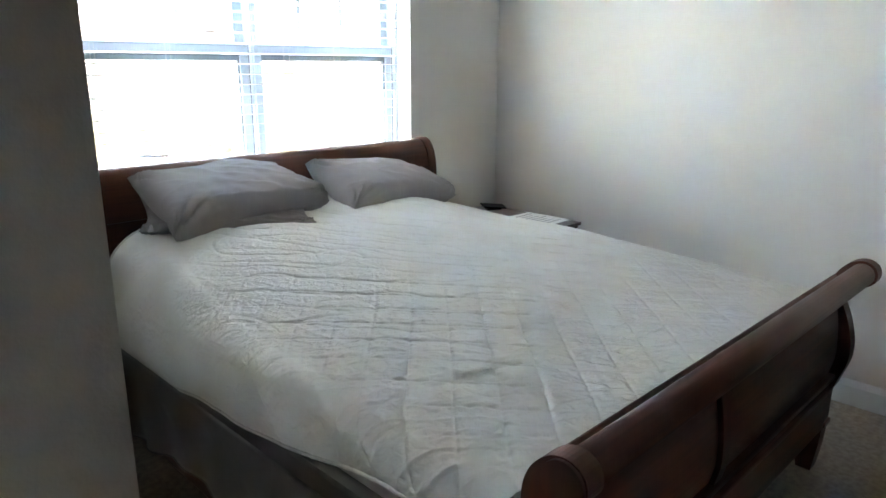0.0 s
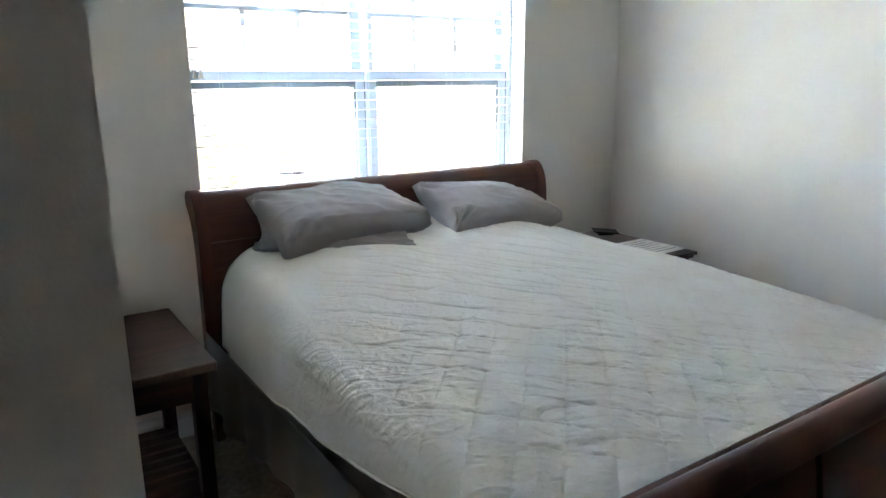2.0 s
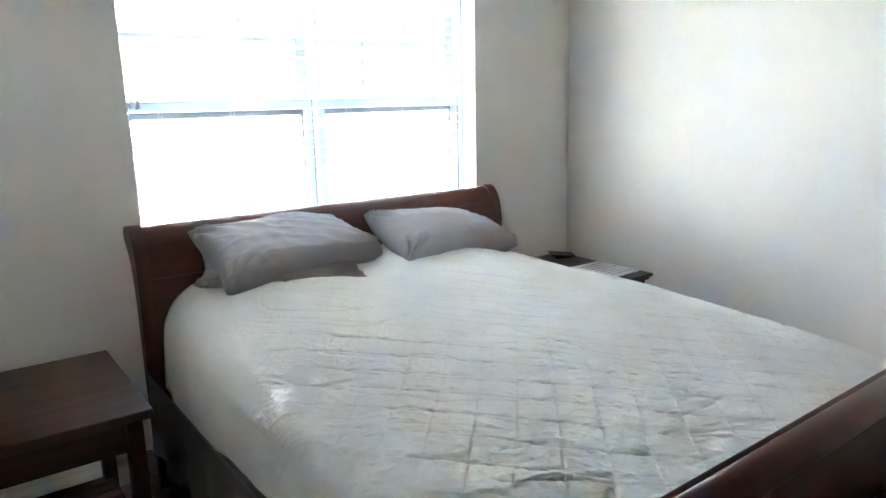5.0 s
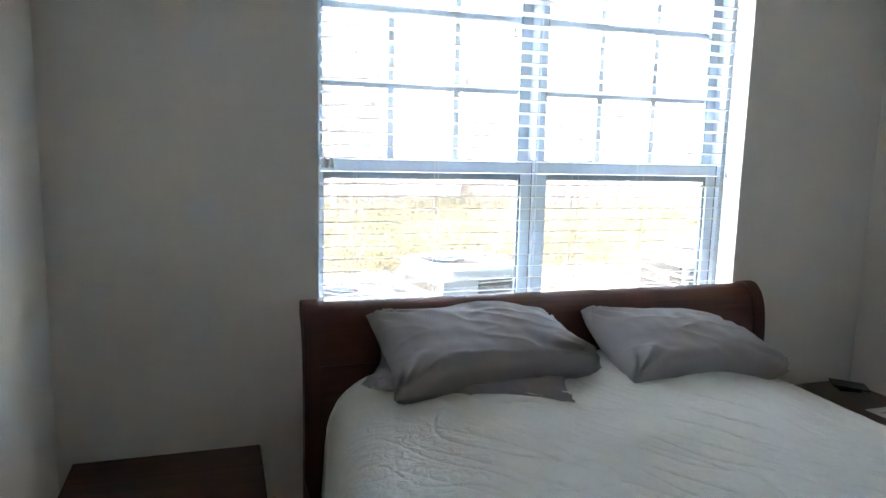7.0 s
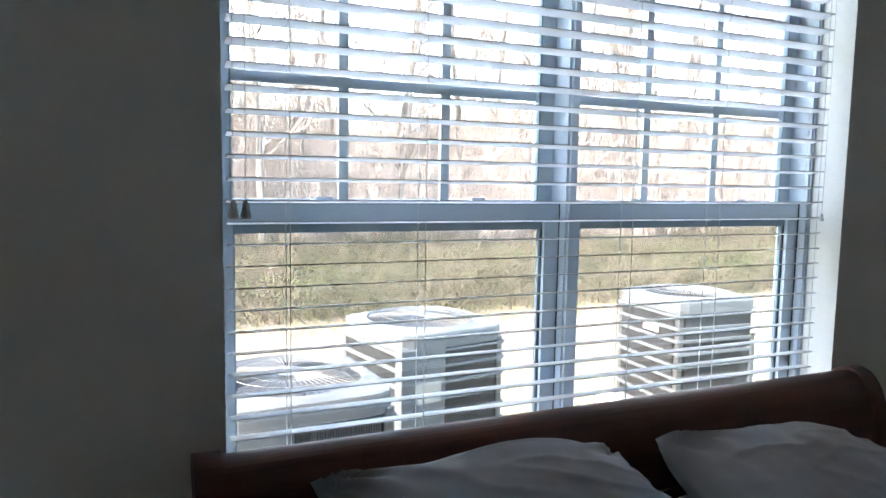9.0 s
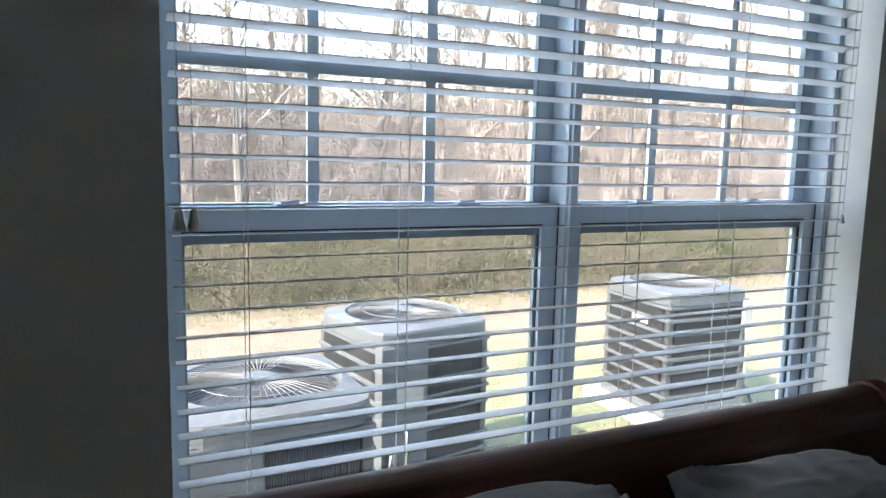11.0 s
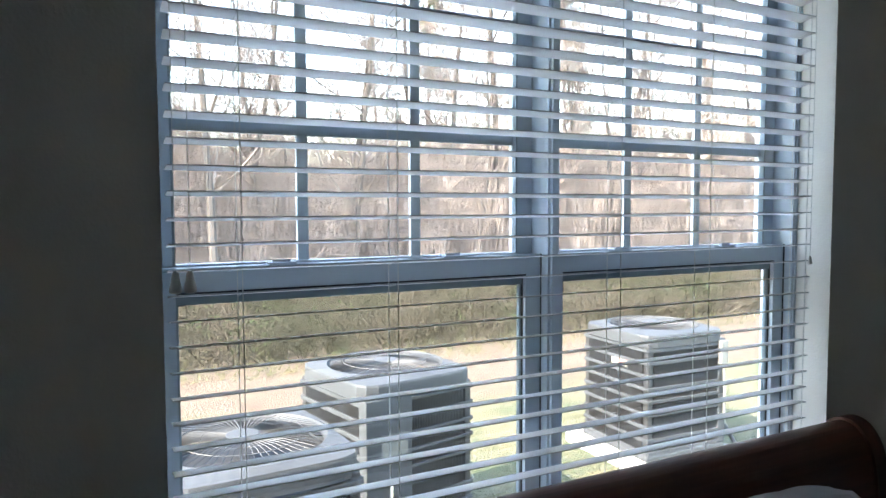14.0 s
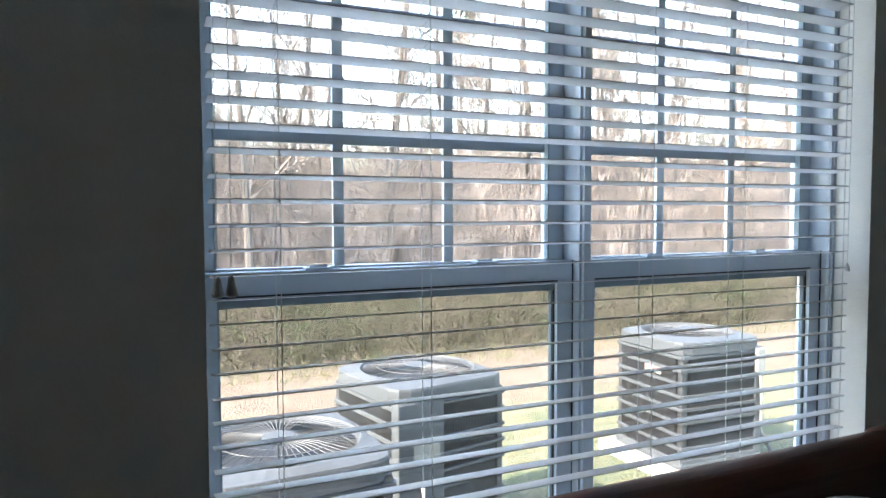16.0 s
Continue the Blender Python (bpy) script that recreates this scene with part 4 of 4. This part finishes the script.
line_set([(2.40, 5.13, 0.22), (2.39, 5.09, 0.21), (2.37, 5.06, 0.12), (2.36, 5.04, -0.02), (2.30, 4.86, GZ + 0.015), (2.1, 4.2, GZ + 0.012), (2.0, 3.6, GZ + 0.012)], 0.018, M_BLACK, "black insulated hose running from a unit over the grass")
line_set([(5.40, 5.62, 0.24), (5.45, 5.60, 0.23), (5.50, 5.57, 0.12), (5.56, 5.49, -0.06), (5.64, 5.3, GZ + 0.012), (5.6, 4.4, GZ + 0.012), (5.4, 3.7, GZ + 0.012)], 0.018, M_BLACK, "black insulated hose bending down beside a unit")
line_set([(2.47, 5.15, 0.34), (2.47, 5.11, 0.33), (2.475, 5.095, 0.22), (2.45, 5.09, 0.04), (2.47, 5.06, -0.06)], 0.010, M_CHROME, "thin bright metal conduit on a unit's panel")

# ---------------------------------------------------------------- trees and brush


def grow(bm, rng, p, d, length, rad, depth, sides):
    """One limb and, from it, its own smaller limbs."""
    pts, radii = [p.copy()], [rad]
    n = 4 if depth else 3
    kids = []
    for k in range(1, n + 1):
        d = (d + Vector((rng.uniform(-1, 1), rng.uniform(-1, 1), rng.uniform(-0.5, 0.7))) * 0.22).normalized()
        p = p + d * length / n
        pts.append(p.copy())
        radii.append(max(0.0036, rad * (1 - 0.75 * k / n)))
        kids.append((p.copy(), d.copy(), radii[-1]))
    tube(bm, pts, radii, sides, False)
    if depth:
        for q, dd, rr in kids:
            for _ in range(rng.choice((1, 2, 2, 3))):
                side = Vector((rng.uniform(-1, 1), rng.uniform(-1, 1), rng.uniform(-0.1, 0.9))).normalized()
                grow(bm, rng, q, (dd * 0.5 + side * 0.9).normalized(), length * rng.uniform(0.35, 0.62), max(0.0046, rr * 0.6), depth - 1, 3)


def bare_tree(seed, height, label):
    rng = random.Random(seed)
    t = thing("tree", label, "tree", "bare trees at the wood's edge")
    bm, cr = bmesh.new(), bmesh.new()
    p, d = Vector((0, 0, -0.3)), Vector((rng.uniform(-0.12, 0.12), rng.uniform(-0.12, 0.12), 1)).normalized()
    r0 = height * 0.0075
    pts, radii, n = [p.copy()], [r0], 10
    for k in range(1, n + 1):
        d = (d + Vector((rng.uniform(-1, 1), rng.uniform(-1, 1), 0.5)) * 0.10).normalized()
        p = p + d * (height / n)
        pts.append(p.copy())
        radii.append(max(0.008, r0 * (1 - 0.9 * k / n)))
        if k >= 2:
            for _ in range(rng.choice((2, 3, 3))):
                side = Vector((rng.uniform(-1, 1), rng.uniform(-1, 1), rng.uniform(0.1, 0.9))).normalized()
                grow(cr, rng, p, side, height * rng.uniform(0.13, 0.26) * (1.15 - 0.6 * k / n), max(0.006, radii[-1] * 0.5), 2, 3)
    tube(bm, pts, radii, 7)
    part("trunk", bm, M_BARK, t)
    part("crown", cr, M_TWIG, t)
    return t


def pine_tree(seed, height):
    rng = random.Random(seed)
    t = thing("pine_tree", "tall green pine with a ragged crown", "tree")
    bm, cr = bmesh.new(), bmesh.new()
    tube(bm, [(0, 0, -0.3), (0.05, 0.02, height * 0.5), (0.1, 0, height)], [height * 0.011, height * 0.008, 0.02], 7)
    for k in range(34):
        z = height * rng.uniform(0.55, 1.0)
        a = rng.uniform(0, 6.283)
        L = height * 0.16 * rng.uniform(0.5, 1.1) * (1.25 - z / height)
        tip = Vector((math.cos(a) * L, math.sin(a) * L, z + rng.uniform(0, 0.3)))
        tube(bm, [(0.08, 0.01, z - 0.2), tip], [0.03, 0.012], 3, False)
        for c in range(3):
            ctr = Vector((math.cos(a), math.sin(a), 0)) * L * (0.5 + 0.25 * c) + Vector((0, 0, z + rng.uniform(-0.1, 0.3)))
            for q in range(38):
                v = Vector((rng.gauss(0, 1), rng.gauss(0, 1), rng.gauss(0, 0.7))).normalized()
                o = ctr + v * rng.uniform(0.02, 0.12)
                e = o + v * rng.uniform(0.15, 0.3)
                w = v.orthogonal().normalized() * 0.018
                cr.faces.new([cr.verts.new(o - w), cr.verts.new(o + w), cr.verts.new(e)])
    part("trunk", bm, M_BARK, t)
    part("crown", cr, M_PINE, t)
    return t


kinds = [bare_tree(s, h, lab) for s, h, lab in ((11, 7.5, "slender bare winter tree with fine branches"), (23, 9.5, "tall bare winter tree with forked limbs"),
                                               (37, 6.0, "small bare winter tree with tangled twigs"), (41, 8.5, "leaning bare winter tree with pale bark"))]
rng = random.Random(5)
spots = []
for k in range(84):
    depth_row = k % 4
    y = (15.5, 18.5, 22.5, 28)[depth_row] + rng.uniform(-1.3, 1.3)
    spread = y * 0.95
    x = -3 + (k // 4 + rng.uniform(0.0, 1.0)) / 21 * (spread * 1.9) - 0.15 * y
    spots.append((x, y))
for k, (x, y) in enumerate(spots):
    m = pose(x, y, yard_height(x, y), 0, 0, rng.uniform(0, 360)) @ Matrix.Diagonal((*([rng.uniform(0.9, 1.3)] * 3), 1))
    if k < 4:
        kinds[k].matrix_basis = m
    else:
        copy_thing(kinds[k % 4], m)
for s, x, y, h in ((3, 13.5, 27.0, 10.5), (4, 19.5, 26.0, 11.0), (8, 24.0, 31.0, 10.0)):
    pine_tree(s, h).matrix_basis = pose(x, y, yard_height(x, y), 0, 0, s * 40)


def thicket(name, label, count, seed, x0, x1, y0, y1, hmin, hmax, rad, mat, lean=0.35, base=0.0):
    """A tangle of thin upright stems and side shoots, uncountable, in one mesh."""
    rng = random.Random(seed)
    vs, fs = [], []

    def stick(p, q, r):
        d = (q - p).normalized()
        u = d.orthogonal().normalized() * r
        w = d.cross(u)
        i = len(vs)
        vs.extend([tuple(p + u), tuple(p - u * 0.5 + w * 0.87), tuple(p - u * 0.5 - w * 0.87), tuple(q)])
        fs.extend([(i, i + 1, i + 3), (i + 1, i + 2, i + 3), (i + 2, i, i + 3)])
    for _ in range(count):
        x, y = rng.uniform(x0, x1), rng.uniform(y0, y1)
        z = yard_height(x, y) + base * rng.random()
        clump = 0.65 + 0.5 * noise.noise((x * 0.45, y * 0.45, seed))
        h = rng.uniform(hmin, hmax) * clump
        p = Vector((x, y, z - 0.05))
        q = p + Vector((rng.gauss(0, lean), rng.gauss(0, lean), 1)) * h
        stick(p, q, rad * rng.uniform(0.6, 1.4))
        for _k in range(4):
            a = p.lerp(q, rng.uniform(0.2, 0.85))
            e = a + Vector((rng.gauss(0, 0.6), rng.gauss(0, 0.6), rng.uniform(-0.1, 0.8))) * h * 0.33
            stick(a, e, rad * 0.7)
    me = bpy.data.meshes.new(name)
    me.from_pydata(vs, [], fs)
    me.materials.append(mat)
    return tagged(new(name, me), label, "brush", kind="stuff")


def leaf_brush(name, label, clumps, seed, x0, x1, y0, y1, size, mat):
    """Low clumps of small leaves on the bank."""
    rng = random.Random(seed)
    vs, fs = [], []
    for _ in range(clumps):
        x, y = rng.uniform(x0, x1), rng.uniform(y0, y1)
        c = Vector((x, y, yard_height(x, y) + 0.1))
        s = size * rng.uniform(0.5, 1.3)
        for _k in range(60):
            v = Vector((rng.gauss(0, 1) * s, rng.gauss(0, 1) * s, abs(rng.gauss(0, 0.8)) * s))
            n = Vector((rng.gauss(0, 1), rng.gauss(0, 1), rng.gauss(0, 1))).normalized()
            u = n.orthogonal().normalized() * 0.022
            w = n.cross(u) * 0.6
            i = len(vs)
            p = c + v
            vs.extend([tuple(p - u), tuple(p + w), tuple(p + u), tuple(p - w)])
            fs.append((i, i + 1, i + 2, i + 3))
    me = bpy.data.meshes.new(name)
    me.from_pydata(vs, [], fs)
    me.materials.append(mat)
    return tagged(new(name, me), label, "brush", kind="stuff")


thicket("wood_thicket", "tangle of pale bare saplings and vines at the wood's edge", 21000, 71, -10, 30, 14.5, 20, 1.0, 5.4, 0.0072, M_TWIG, 0.26)
# The back layer gets its shade from the darker twig colour.
thicket("deep_thicket", "saplings deeper in the wood, coloured darker for shade", 24000, 76, -14, 40, 20, 34, 2.0, 7.6, 0.014, M_DARKTWIG, 0.3)
thicket("bank_brush", "dead brown brush covering the ditch bank", 38000, 72, -7, 22, 10.2, 15.0, 0.3, 0.9, 0.0065, M_BRUSH, 0.7)
thicket("dry_grass", "dry straw-coloured grass along the earth strip", 12000, 73, -8, 22, 9.6, 11.0, 0.06, 0.22, 0.006, M_STRAW, 0.6)
leaf_brush("bank_shrubs", "low green briars growing on the bank", 140, 74, -7, 20, 10.4, 13.0, 0.22, M_LEAF)
thicket("lawn_grass", "short green and straw-coloured blades on the lawn", 14000, 75, -1, 12, 5.0, 9.6, 0.02, 0.06, 0.004, M_STRAW, 0.8)
